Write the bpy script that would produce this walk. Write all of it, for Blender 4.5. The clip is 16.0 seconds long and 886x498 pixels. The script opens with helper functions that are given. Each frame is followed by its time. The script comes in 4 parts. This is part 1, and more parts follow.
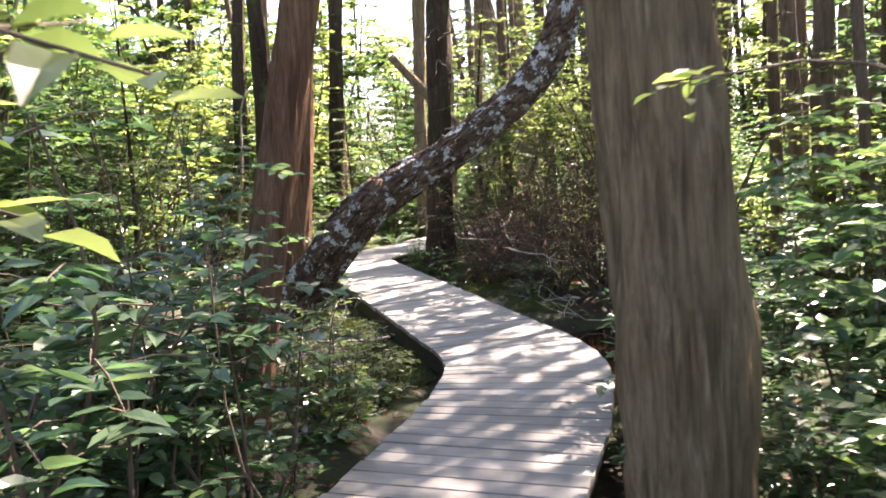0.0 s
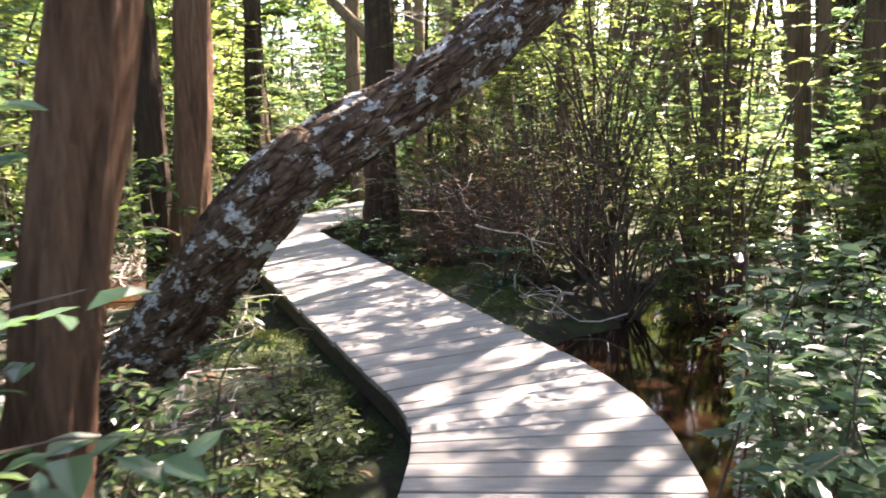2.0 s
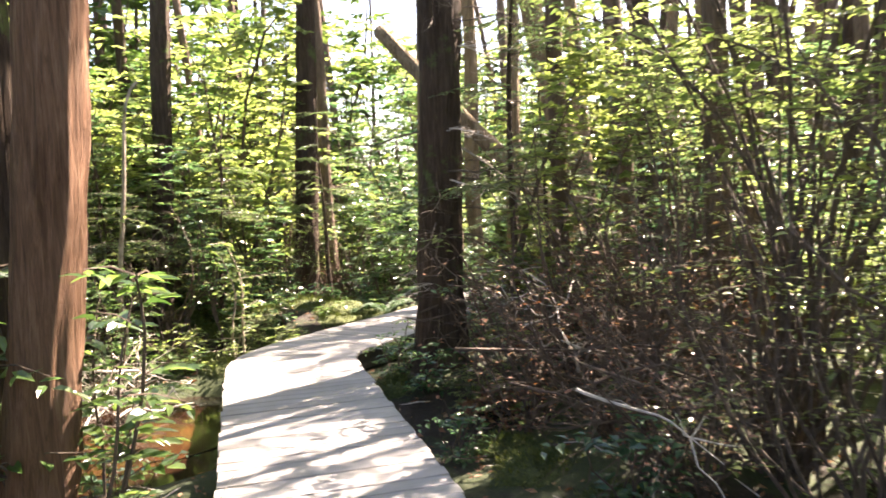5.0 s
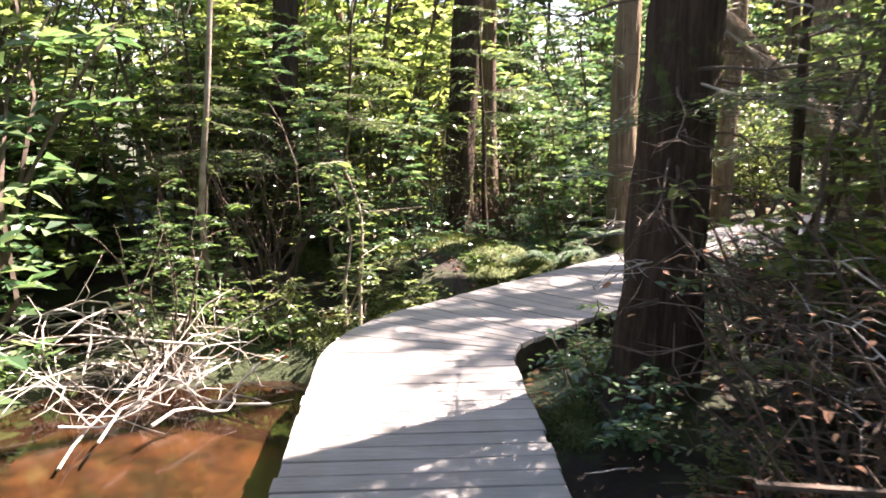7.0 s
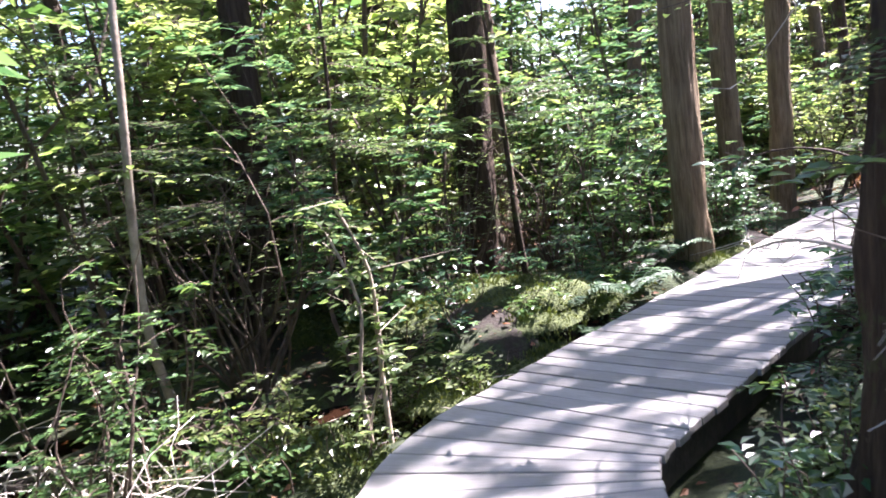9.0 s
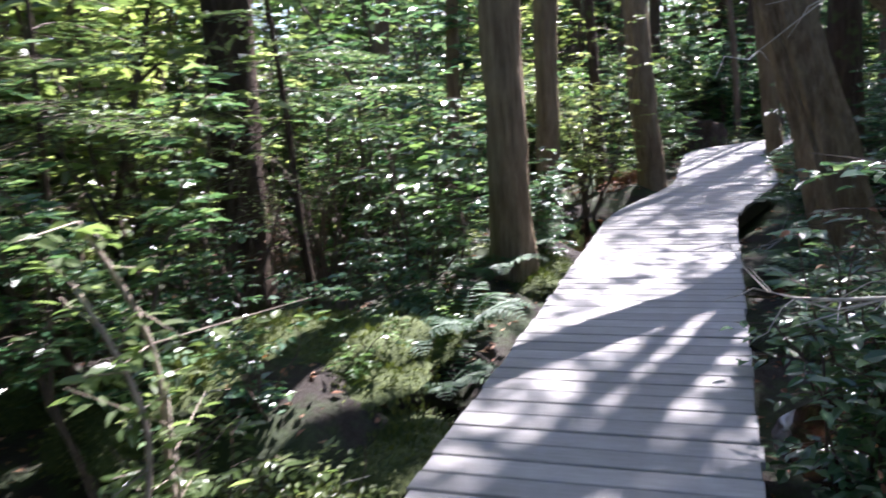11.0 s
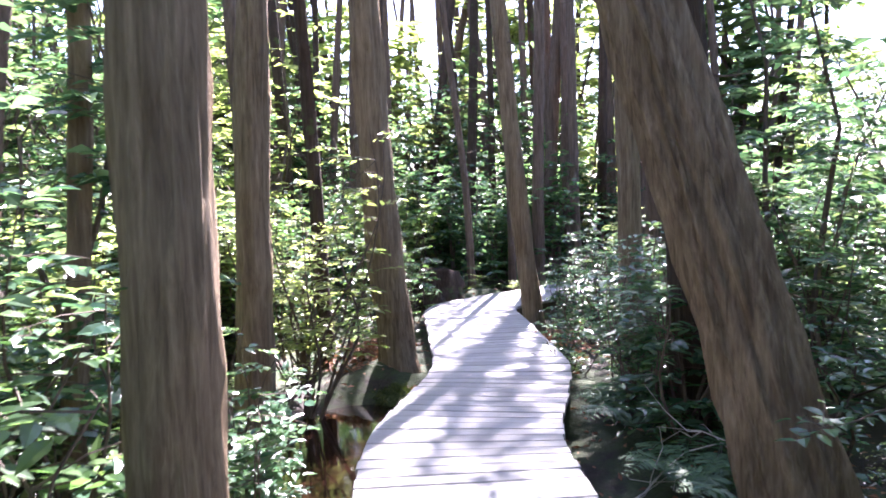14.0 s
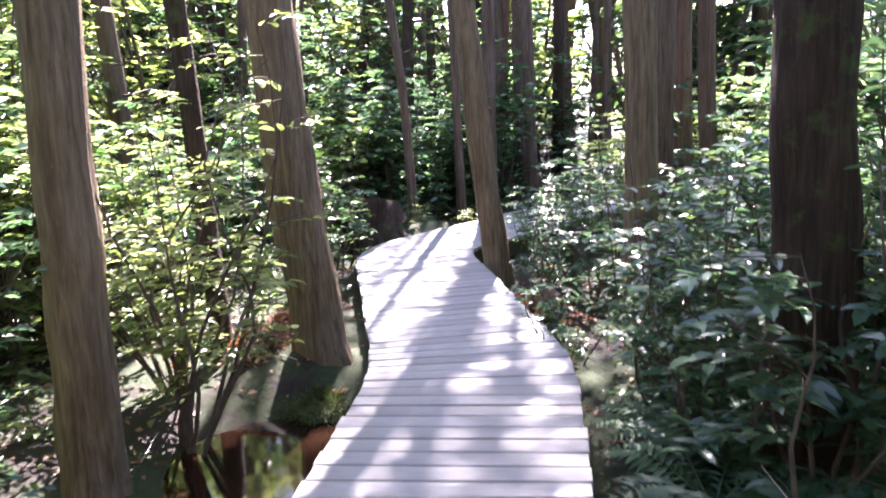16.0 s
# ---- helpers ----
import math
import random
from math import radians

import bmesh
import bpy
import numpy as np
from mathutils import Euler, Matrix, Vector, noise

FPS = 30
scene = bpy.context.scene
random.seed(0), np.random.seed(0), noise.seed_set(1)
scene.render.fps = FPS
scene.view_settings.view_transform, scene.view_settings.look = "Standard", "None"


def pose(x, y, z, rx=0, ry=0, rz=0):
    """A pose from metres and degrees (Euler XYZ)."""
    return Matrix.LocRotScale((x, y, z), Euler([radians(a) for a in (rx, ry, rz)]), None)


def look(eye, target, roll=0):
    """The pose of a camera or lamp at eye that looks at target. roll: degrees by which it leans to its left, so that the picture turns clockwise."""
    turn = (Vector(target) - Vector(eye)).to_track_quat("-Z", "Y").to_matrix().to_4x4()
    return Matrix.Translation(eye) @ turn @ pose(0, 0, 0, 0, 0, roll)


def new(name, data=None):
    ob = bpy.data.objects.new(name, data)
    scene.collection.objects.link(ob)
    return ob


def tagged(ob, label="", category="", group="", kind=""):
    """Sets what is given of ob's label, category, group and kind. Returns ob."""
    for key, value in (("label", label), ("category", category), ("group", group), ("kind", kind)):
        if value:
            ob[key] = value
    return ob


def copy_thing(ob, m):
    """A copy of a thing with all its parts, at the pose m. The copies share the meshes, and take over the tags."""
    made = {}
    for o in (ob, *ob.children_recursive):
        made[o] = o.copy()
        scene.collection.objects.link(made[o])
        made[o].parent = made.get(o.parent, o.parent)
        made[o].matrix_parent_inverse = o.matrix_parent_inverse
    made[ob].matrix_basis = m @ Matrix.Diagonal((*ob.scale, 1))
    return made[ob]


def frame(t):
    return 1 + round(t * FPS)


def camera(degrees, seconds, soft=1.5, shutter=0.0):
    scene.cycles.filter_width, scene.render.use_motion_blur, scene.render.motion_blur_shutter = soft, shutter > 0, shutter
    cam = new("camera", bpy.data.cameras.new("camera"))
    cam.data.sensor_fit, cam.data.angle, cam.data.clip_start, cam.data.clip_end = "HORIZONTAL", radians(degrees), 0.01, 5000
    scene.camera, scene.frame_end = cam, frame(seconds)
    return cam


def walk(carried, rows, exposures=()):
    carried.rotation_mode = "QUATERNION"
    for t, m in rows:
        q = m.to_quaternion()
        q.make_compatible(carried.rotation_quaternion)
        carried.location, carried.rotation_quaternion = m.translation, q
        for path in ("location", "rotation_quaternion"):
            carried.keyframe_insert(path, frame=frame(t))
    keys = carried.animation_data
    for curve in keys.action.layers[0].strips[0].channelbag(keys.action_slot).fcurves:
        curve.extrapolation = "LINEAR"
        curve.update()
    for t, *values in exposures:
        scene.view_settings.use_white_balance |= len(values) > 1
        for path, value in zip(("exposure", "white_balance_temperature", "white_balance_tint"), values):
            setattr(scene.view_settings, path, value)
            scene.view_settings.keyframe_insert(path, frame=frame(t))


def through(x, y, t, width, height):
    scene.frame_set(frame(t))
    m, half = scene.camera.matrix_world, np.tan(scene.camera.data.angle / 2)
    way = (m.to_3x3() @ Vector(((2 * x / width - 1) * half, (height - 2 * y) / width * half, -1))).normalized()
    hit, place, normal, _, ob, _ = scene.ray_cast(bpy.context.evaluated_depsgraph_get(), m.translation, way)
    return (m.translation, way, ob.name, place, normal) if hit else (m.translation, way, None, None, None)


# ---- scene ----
# camera and walk
cam = camera(58.8, 16.0, soft=1.7, shutter=0.35)
PATH = [
    (0.0, (1.554, -1.687, 1.608), (1.007, 2.252, 1.178), -3.39),
    (0.5, (1.362, -1.051, 1.587), (0.767, 2.867, 1.048), -3.90),
    (1.0, (1.209, -0.396, 1.600), (0.620, 3.521, 1.042), -4.10),
    (1.5, (1.104, 0.140, 1.592), (0.642, 4.062, 0.953), -3.51),
    (2.0, (1.050, 0.669, 1.565), (0.860, 4.608, 0.895), -2.62),
    (2.5, (1.011, 1.253, 1.514), (1.106, 5.195, 0.839), -1.31),
    (3.0, (1.083, 1.826, 1.517), (1.332, 5.755, 0.810), -0.79),
    (3.5, (1.134, 2.360, 1.510), (1.360, 6.303, 0.876), -0.07),
    (4.0, (1.105, 3.014, 1.509), (1.153, 6.981, 0.998), -1.20),
    (4.5, (1.097, 3.662, 1.567), (0.772, 7.633, 1.204), -2.83),
    (5.0, (1.090, 4.199, 1.547), (0.374, 8.126, 1.289), -3.13),
    (5.2, (1.064, 4.458, 1.546), (0.218, 8.358, 1.275), -3.24),
    (7.3, (0.089, 7.392, 1.587), (-1.496, 10.983, 0.815), -1.98),
    (7.5, (0.051, 7.603, 1.523), (-1.602, 11.160, 0.737), -4.17),
    (8.0, (-0.170, 8.109, 1.489), (-1.996, 11.594, 0.771), -5.42),
    (8.2, (-0.271, 8.312, 1.462), (-2.099, 11.809, 0.805), -6.56),
    (10.3, (-1.898, 9.672, 1.528), (-2.544, 13.551, 0.793), -5.19),
    (10.5, (-1.991, 9.888, 1.511), (-2.511, 13.773, 0.714), -4.58),
    (11.0, (-2.077, 10.479, 1.478), (-1.982, 14.397, 0.677), -4.86),
    (11.5, (-2.024, 11.046, 1.552), (-1.280, 14.921, 0.891), -6.16),
    (12.0, (-2.020, 11.662, 1.524), (-0.853, 15.436, 0.896), -7.27),
    (12.5, (-1.933, 12.267, 1.493), (-0.777, 16.048, 0.888), -6.32),
    (13.0, (-1.813, 12.775, 1.487), (-0.681, 16.577, 0.973), -4.37),
    (13.5, (-1.637, 13.287, 1.508), (-0.339, 17.052, 1.135), -2.78),
    (14.0, (-1.579, 13.932, 1.541), (0.042, 17.580, 1.294), -2.13),
    (14.5, (-1.276, 14.526, 1.450), (0.424, 18.115, 0.973), -3.13),
    (15.0, (-1.091, 15.101, 1.496), (0.677, 18.601, 0.708), -3.12),
    (15.5, (-0.795, 15.708, 1.521), (1.000, 19.187, 0.700), -3.77),
    (16.0, (-0.588, 16.184, 1.615), (1.287, 19.642, 0.890), -3.03),
]
walk(cam, [(t, look(e, g, r)) for t, e, g, r in PATH],
     [(0.0, 3.3, 7400, 26), (1.5, 3.35, 7400, 26), (3.0, 3.55, 7600, 25), (4.5, 3.5, 7800, 25), (5.2, 3.6, 7700, 25), (7.3, 3.25, 6900, 29), (8.2, 3.25, 6200, 30), (10.5, 2.85, 5900, 29),
      (11.2, 2.65, 5800, 24), (12.5, 3.35, 5750, 28), (13.3, 3.8, 5750, 32), (14.0, 3.8, 5850, 34), (15.0, 3.8, 6100, 35), (16.0, 3.85, 6100, 35)])
# world, sun and exposure
world = bpy.data.worlds.new("world")
scene.world = world
world.use_nodes = True
sky = world.node_tree.nodes.new("ShaderNodeTexSky")
sky.sky_type, sky.sun_disc = "NISHITA", False
sky.sun_elevation, sky.sun_rotation = radians(50), radians(36)
bg = world.node_tree.nodes["Background"]
bg.inputs[1].default_value = 0.062
world.node_tree.links.new(sky.outputs[0], bg.inputs[0])
sun_data = bpy.data.lights.new("sun", "SUN")
sun_data.energy, sun_data.angle, sun_data.color = 5.0, radians(0.6), (1.0, 0.95, 0.86)
sun = new("sun", sun_data)
sun.matrix_world = look((0.378 * 40, 0.520 * 40, 0.766 * 40), (0, 0, 0))


# ---- materials ----
def material(name):
    m = bpy.data.materials.new(name)
    m.use_nodes = True
    t = m.node_tree
    return m, t, t.nodes["Principled BSDF"]


def node(t, kind, **sets):
    n = t.nodes.new("ShaderNode" + kind)
    for k, v in sets.items():
        if k in n.inputs:
            n.inputs[k].default_value = v
    return n


def coords(t, scale, out="Object"):
    tc = node(t, "TexCoord")
    mp = node(t, "Mapping", Scale=scale)
    t.links.new(tc.outputs[out], mp.inputs[0])
    return mp.outputs[0]


def noise_tex(t, vec, scale, detail=6.0, rough=0.6, distort=0.0):
    n = node(t, "TexNoise", Scale=scale, Detail=detail, Roughness=rough, Distortion=distort)
    t.links.new(vec, n.inputs["Vector"])
    return n.outputs["Fac"]


def ramp(t, fac, stops):
    r = node(t, "ValToRGB")
    e = r.color_ramp.elements
    while len(e) < len(stops):
        e.new(0.5)
    for el, (p, c) in zip(e, stops):
        el.position, el.color = p, (*c, 1)
    t.links.new(fac, r.inputs[0])
    return r.outputs[0]


def mix(t, fac, a, b, blend="MIX"):
    n = node(t, "MixRGB")
    n.blend_type = blend
    for s, v in ((0, fac), (1, a), (2, b)):
        if isinstance(v, bpy.types.NodeSocket):
            t.links.new(v, n.inputs[s])
        else:
            n.inputs[s].default_value = v if s == 0 else (*v, 1)
    return n.outputs[0]


def bump(t, bsdf, height, strength, distance):
    b = node(t, "Bump", Strength=strength, Distance=distance)
    t.links.new(height, b.inputs["Height"])
    t.links.new(b.outputs[0], bsdf.inputs["Normal"])


def wood_deck():
    m, t, b = material("weathered_deck_wood")
    info = node(t, "ObjectInfo")
    v = coords(t, (1.2, 16, 16))
    off = node(t, "VectorMath")
    t.links.new(v, off.inputs[0])
    mul = node(t, "Math")
    mul.operation = "MULTIPLY"
    mul.inputs[1].default_value = 37.0
    t.links.new(info.outputs["Random"], mul.inputs[0])
    t.links.new(mul.outputs[0], off.inputs[1])
    g = noise_tex(t, off.outputs[0], 5.0, 8, 0.65)
    grain = ramp(t, g, [(0.3, (0.2, 0.19, 0.18)), (0.7, (0.35, 0.338, 0.33))])
    blot = noise_tex(t, coords(t, (1, 1, 1)), 3.0, 4)
    col = mix(t, 0.35, grain, ramp(t, blot, [(0.35, (0.17, 0.157, 0.14)), (0.7, (0.36, 0.353, 0.35))]))
    tone = ramp(t, info.outputs["Random"], [(0.0, (0.82, 0.81, 0.8)), (1.0, (1.08, 1.07, 1.06))])
    col = mix(t, 1.0, col, tone, "MULTIPLY")
    t.links.new(col, b.inputs["Base Color"])
    b.inputs["Roughness"].default_value = 0.62
    b.inputs["Specular IOR Level"].default_value = 0.4
    bump(t, b, g, 0.5, 0.004)
    return m


def bark(name, dark, mid, light, moss=0.0):
    m, t, b = material(name)
    g = noise_tex(t, coords(t, (44, 44, 3.2)), 1.0, 8, 0.74, 0.5)
    col = ramp(t, g, [(0.34, dark), (0.5, mid), (0.7, light)])
    groove = noise_tex(t, coords(t, (17, 17, 1.3)), 1.0, 6, 0.62, 0.8)
    col = mix(t, 1.0, col, ramp(t, groove, [(0.36, (0.38, 0.34, 0.31)), (0.52, (1, 1, 1))]), "MULTIPLY")
    big = noise_tex(t, coords(t, (1, 1, 1)), 2.2, 4)
    col = mix(t, 0.3, col, ramp(t, big, [(0.35, mid), (0.65, light)]))
    if moss:
        mm = noise_tex(t, coords(t, (1, 1, 1)), 3.0, 5, 0.7)
        col = mix(t, ramp(t, mm, [(0.6 - moss, (0, 0, 0)), (0.7 - moss, (1, 1, 1))]), col, (0.07, 0.1, 0.03))
    t.links.new(col, b.inputs["Base Color"])
    b.inputs["Roughness"].default_value = 0.9
    b.inputs["Specular IOR Level"].default_value = 0.2
    h = node(t, "Math")
    h.operation = "ADD"
    t.links.new(g, h.inputs[0])
    t.links.new(groove, h.inputs[1])
    bump(t, b, h.outputs[0], 0.8, 0.045)
    return m


def lichened_bark():
    """Scaly bark running along a leaning trunk, with pale crusts of lichen."""
    m, t, b = material("lichened_bark")
    turned = node(t, "Mapping")
    turned.inputs["Rotation"].default_value = (0, radians(-57), 0)
    t.links.new(node(t, "TexCoord").outputs["Object"], turned.inputs[0])
    long = node(t, "Mapping", Scale=(26, 26, 9))
    t.links.new(turned.outputs[0], long.inputs[0])
    g = noise_tex(t, long.outputs[0], 1.0, 9, 0.7)
    col = ramp(t, g, [(0.34, (0.025, 0.016, 0.011)), (0.5, (0.12, 0.078, 0.053)), (0.7, (0.25, 0.185, 0.14))])
    plate = node(t, "TexVoronoi", Scale=0.8)
    plate.feature = "DISTANCE_TO_EDGE"
    t.links.new(long.outputs[0], plate.inputs["Vector"])
    crack = ramp(t, plate.outputs["Distance"], [(0.0, (0.55, 0.52, 0.5)), (0.12, (1, 1, 1))])
    col = mix(t, 1.0, col, crack, "MULTIPLY")
    v = coords(t, (1, 1, 1))
    patches, flecks = noise_tex(t, v, 11.0, 5, 0.62), noise_tex(t, v, 42.0, 6, 0.7)
    both = node(t, "Math")
    both.operation = "MULTIPLY_ADD"
    both.inputs[1].default_value = 0.55
    t.links.new(flecks, both.inputs[0])
    t.links.new(patches, both.inputs[2])
    pale = ramp(t, flecks, [(0.35, (0.33, 0.35, 0.33)), (0.65, (0.62, 0.63, 0.62))])
    col = mix(t, ramp(t, both.outputs[0], [(0.83, (0, 0, 0)), (0.87, (1, 1, 1))]), col, pale)
    t.links.new(col, b.inputs["Base Color"])
    b.inputs["Roughness"].default_value = 0.92
    b.inputs["Specular IOR Level"].default_value = 0.2
    h = node(t, "Math")
    h.operation = "ADD"
    t.links.new(g, h.inputs[0])
    t.links.new(crack, h.inputs[1])
    bump(t, b, h.outputs[0], 1.0, 0.03)
    return m


def leaf(name, a, b_, c, gloss=0.42, through=0.45):
    m, t, b = material(name)
    geo = node(t, "NewGeometry")
    info = node(t, "ObjectInfo")
    col = ramp(t, geo.outputs["Random Per Island"], [(0.0, a), (0.55, b_), (1.0, c)])
    col = mix(t, 1.0, col, ramp(t, info.outputs["Random"], [(0.0, (0.75, 0.8, 0.85)), (1.0, (1.15, 1.1, 0.95))]), "MULTIPLY")
    t.links.new(col, b.inputs["Base Color"])
    b.inputs["Roughness"].default_value = gloss
    b.inputs["Specular IOR Level"].default_value = 0.9
    tr = node(t, "BsdfTranslucent")
    warm = mix(t, 1.0, col, (1.5, 1.48, 1.0), "MULTIPLY")
    t.links.new(warm, tr.inputs[0])
    ms = node(t, "MixShader", Fac=through)
    t.links.new(b.outputs[0], ms.inputs[1])
    t.links.new(tr.outputs[0], ms.inputs[2])
    t.links.new(ms.outputs[0], t.nodes["Material Output"].inputs[0])
    return m


def plain(name, dark, light, scale=8.0, rough=0.85, relief=0.01):
    m, t, b = material(name)
    g = noise_tex(t, coords(t, (1, 1, 1)), scale, 6, 0.65)
    t.links.new(ramp(t, g, [(0.3, dark), (0.7, light)]), b.inputs["Base Color"])
    b.inputs["Roughness"].default_value = rough
    bump(t, b, g, 0.8, relief)
    return m


def swamp_floor():
    m, t, b = material("swamp_floor")
    v = coords(t, (1, 1, 1))
    litter = noise_tex(t, v, 26.0, 8, 0.75)
    col = ramp(t, litter, [(0.3, (0.012, 0.008, 0.006)), (0.52, (0.022, 0.014, 0.008)), (0.66, (0.03, 0.019, 0.011)), (0.82, (0.06, 0.038, 0.023))])
    mossy = noise_tex(t, v, 1.1, 6, 0.7)
    green = ramp(t, noise_tex(t, v, 40.0, 4), [(0.3, (0.012, 0.022, 0.005)), (0.7, (0.042, 0.062, 0.014))])
    col = mix(t, ramp(t, mossy, [(0.44, (0, 0, 0)), (0.52, (1, 1, 1))]), col, green)
    t.links.new(col, b.inputs["Base Color"])
    b.inputs["Roughness"].default_value = 0.9
    bump(t, b, litter, 1.0, 0.04)
    return m


M_DECK = wood_deck()
M_BEAM = plain("dark_wet_timber", (0.03, 0.025, 0.02), (0.08, 0.065, 0.05), 12.0)
M_CEDAR = bark("cedar_bark", (0.05, 0.034, 0.02), (0.19, 0.137, 0.083), (0.34, 0.268, 0.18))
M_REDBARK = bark("red_cedar_bark", (0.045, 0.022, 0.013), (0.16, 0.085, 0.05), (0.26, 0.16, 0.105))
# mossy bark, darkened in colour for the shaded side of backlit trunks
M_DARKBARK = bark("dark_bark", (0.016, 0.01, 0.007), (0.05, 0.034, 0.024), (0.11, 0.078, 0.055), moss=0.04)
M_LOGBARK = lichened_bark()
M_FARBARK = bark("far_bark", (0.045, 0.03, 0.022), (0.13, 0.09, 0.065), (0.22, 0.165, 0.125))
M_TWIG = plain("twig_bark", (0.035, 0.023, 0.016), (0.12, 0.085, 0.06), 14.0)
M_DEADTWIG = plain("bleached_dead_wood", (0.3, 0.26, 0.22), (0.55, 0.5, 0.45), 14.0)
M_BIRCH = plain("pale_bark", (0.12, 0.09, 0.065), (0.33, 0.28, 0.22), 9.0)
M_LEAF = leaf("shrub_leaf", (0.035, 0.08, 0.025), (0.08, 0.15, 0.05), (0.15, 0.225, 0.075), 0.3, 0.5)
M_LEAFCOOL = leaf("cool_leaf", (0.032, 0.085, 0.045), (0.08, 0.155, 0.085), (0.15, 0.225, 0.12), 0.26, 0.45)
# yellow-green leaf whose colour is lightened to carry the look of sunlight
M_LEAFSUNLIT = leaf("bright_leaf", (0.085, 0.135, 0.045), (0.155, 0.21, 0.085), (0.255, 0.305, 0.145), 0.3, 0.62)
M_CANOPY = leaf("canopy_leaf", (0.03, 0.06, 0.02), (0.05, 0.1, 0.03), (0.09, 0.14, 0.04), 0.6, 0.4)
M_NEEDLE = leaf("conifer_needles", (0.05, 0.095, 0.04), (0.09, 0.15, 0.065), (0.16, 0.21, 0.1), 0.35, 0.45)
M_FERN = leaf("fern_frond", (0.03, 0.08, 0.03), (0.05, 0.12, 0.045), (0.08, 0.16, 0.06), 0.65, 0.4)
M_RUST = leaf("dead_leaf", (0.14, 0.05, 0.02), (0.24, 0.1, 0.05), (0.34, 0.2, 0.11), 0.8, 0.25)
M_MOSS = leaf("moss", (0.03, 0.05, 0.01), (0.06, 0.085, 0.016), (0.115, 0.135, 0.03), 0.9, 0.2)
M_MOSSPAD = plain("moss_pad", (0.018, 0.03, 0.007), (0.085, 0.105, 0.024), 32.0, 0.95, 0.04)
M_GROUND = swamp_floor()
mw, tw, bw = material("dark_swamp_water")
bw.inputs["Base Color"].default_value = (0.015, 0.007, 0.004, 1)
bw.inputs["Roughness"].default_value = 0.06
bump(tw, bw, noise_tex(tw, coords(tw, (1, 1, 1)), 5.0, 2), 0.12, 0.01)
M_WATER = mw
# tannin water; the orange of sun in the shallows is put into its colour
ms, ts, bs = material("orange_seep_water")
sun_pool_tone = noise_tex(ts, coords(ts, (1, 1, 1)), 4.0, 5, 0.6)
ts.links.new(ramp(ts, sun_pool_tone, [(0.38, (0.016, 0.008, 0.004)), (0.78, (0.06, 0.022, 0.008))]), bs.inputs["Base Color"])
bs.inputs["Roughness"].default_value = 0.12
M_SUNPOOL = ms
# ---- mesh helpers ----
rng = np.random.default_rng(7)


def np_mesh(name, verts, faces, mat, smooth=False):
    """A mesh from an (n, 3) array of corners and an (m, k) array of faces."""
    verts, faces = np.asarray(verts, dtype=np.float32), np.asarray(faces, dtype=np.int32)
    me = bpy.data.meshes.new(name)
    n, k = faces.shape
    me.vertices.add(len(verts))
    me.vertices.foreach_set("co", verts.ravel())
    me.loops.add(n * k)
    me.loops.foreach_set("vertex_index", faces.ravel())
    me.polygons.add(n)
    me.polygons.foreach_set("loop_start", np.arange(0, n * k, k, dtype=np.int32))
    me.polygons.foreach_set("use_smooth", np.full(n, smooth))
    me.update(calc_edges=True)
    me.materials.append(mat)
    return me


def part(name, me, parent, label=""):
    ob = new(name, me)
    ob.parent = parent
    return tagged(ob, label)


def thing(name, label, category, group="", kind=""):
    return tagged(new(name), label, category, group, kind)


class Pile:
    """Gathers corners and faces of one mesh."""

    def __init__(self):
        self.v, self.f, self.n = [], [], 0

    def add(self, v, f):
        self.v.append(np.asarray(v, dtype=np.float32))
        self.f.append(np.asarray(f, dtype=np.int32) + self.n)
        self.n += len(v)

    def mesh(self, name, mat, smooth=False):
        return np_mesh(name, np.concatenate(self.v), np.concatenate(self.f), mat, smooth)


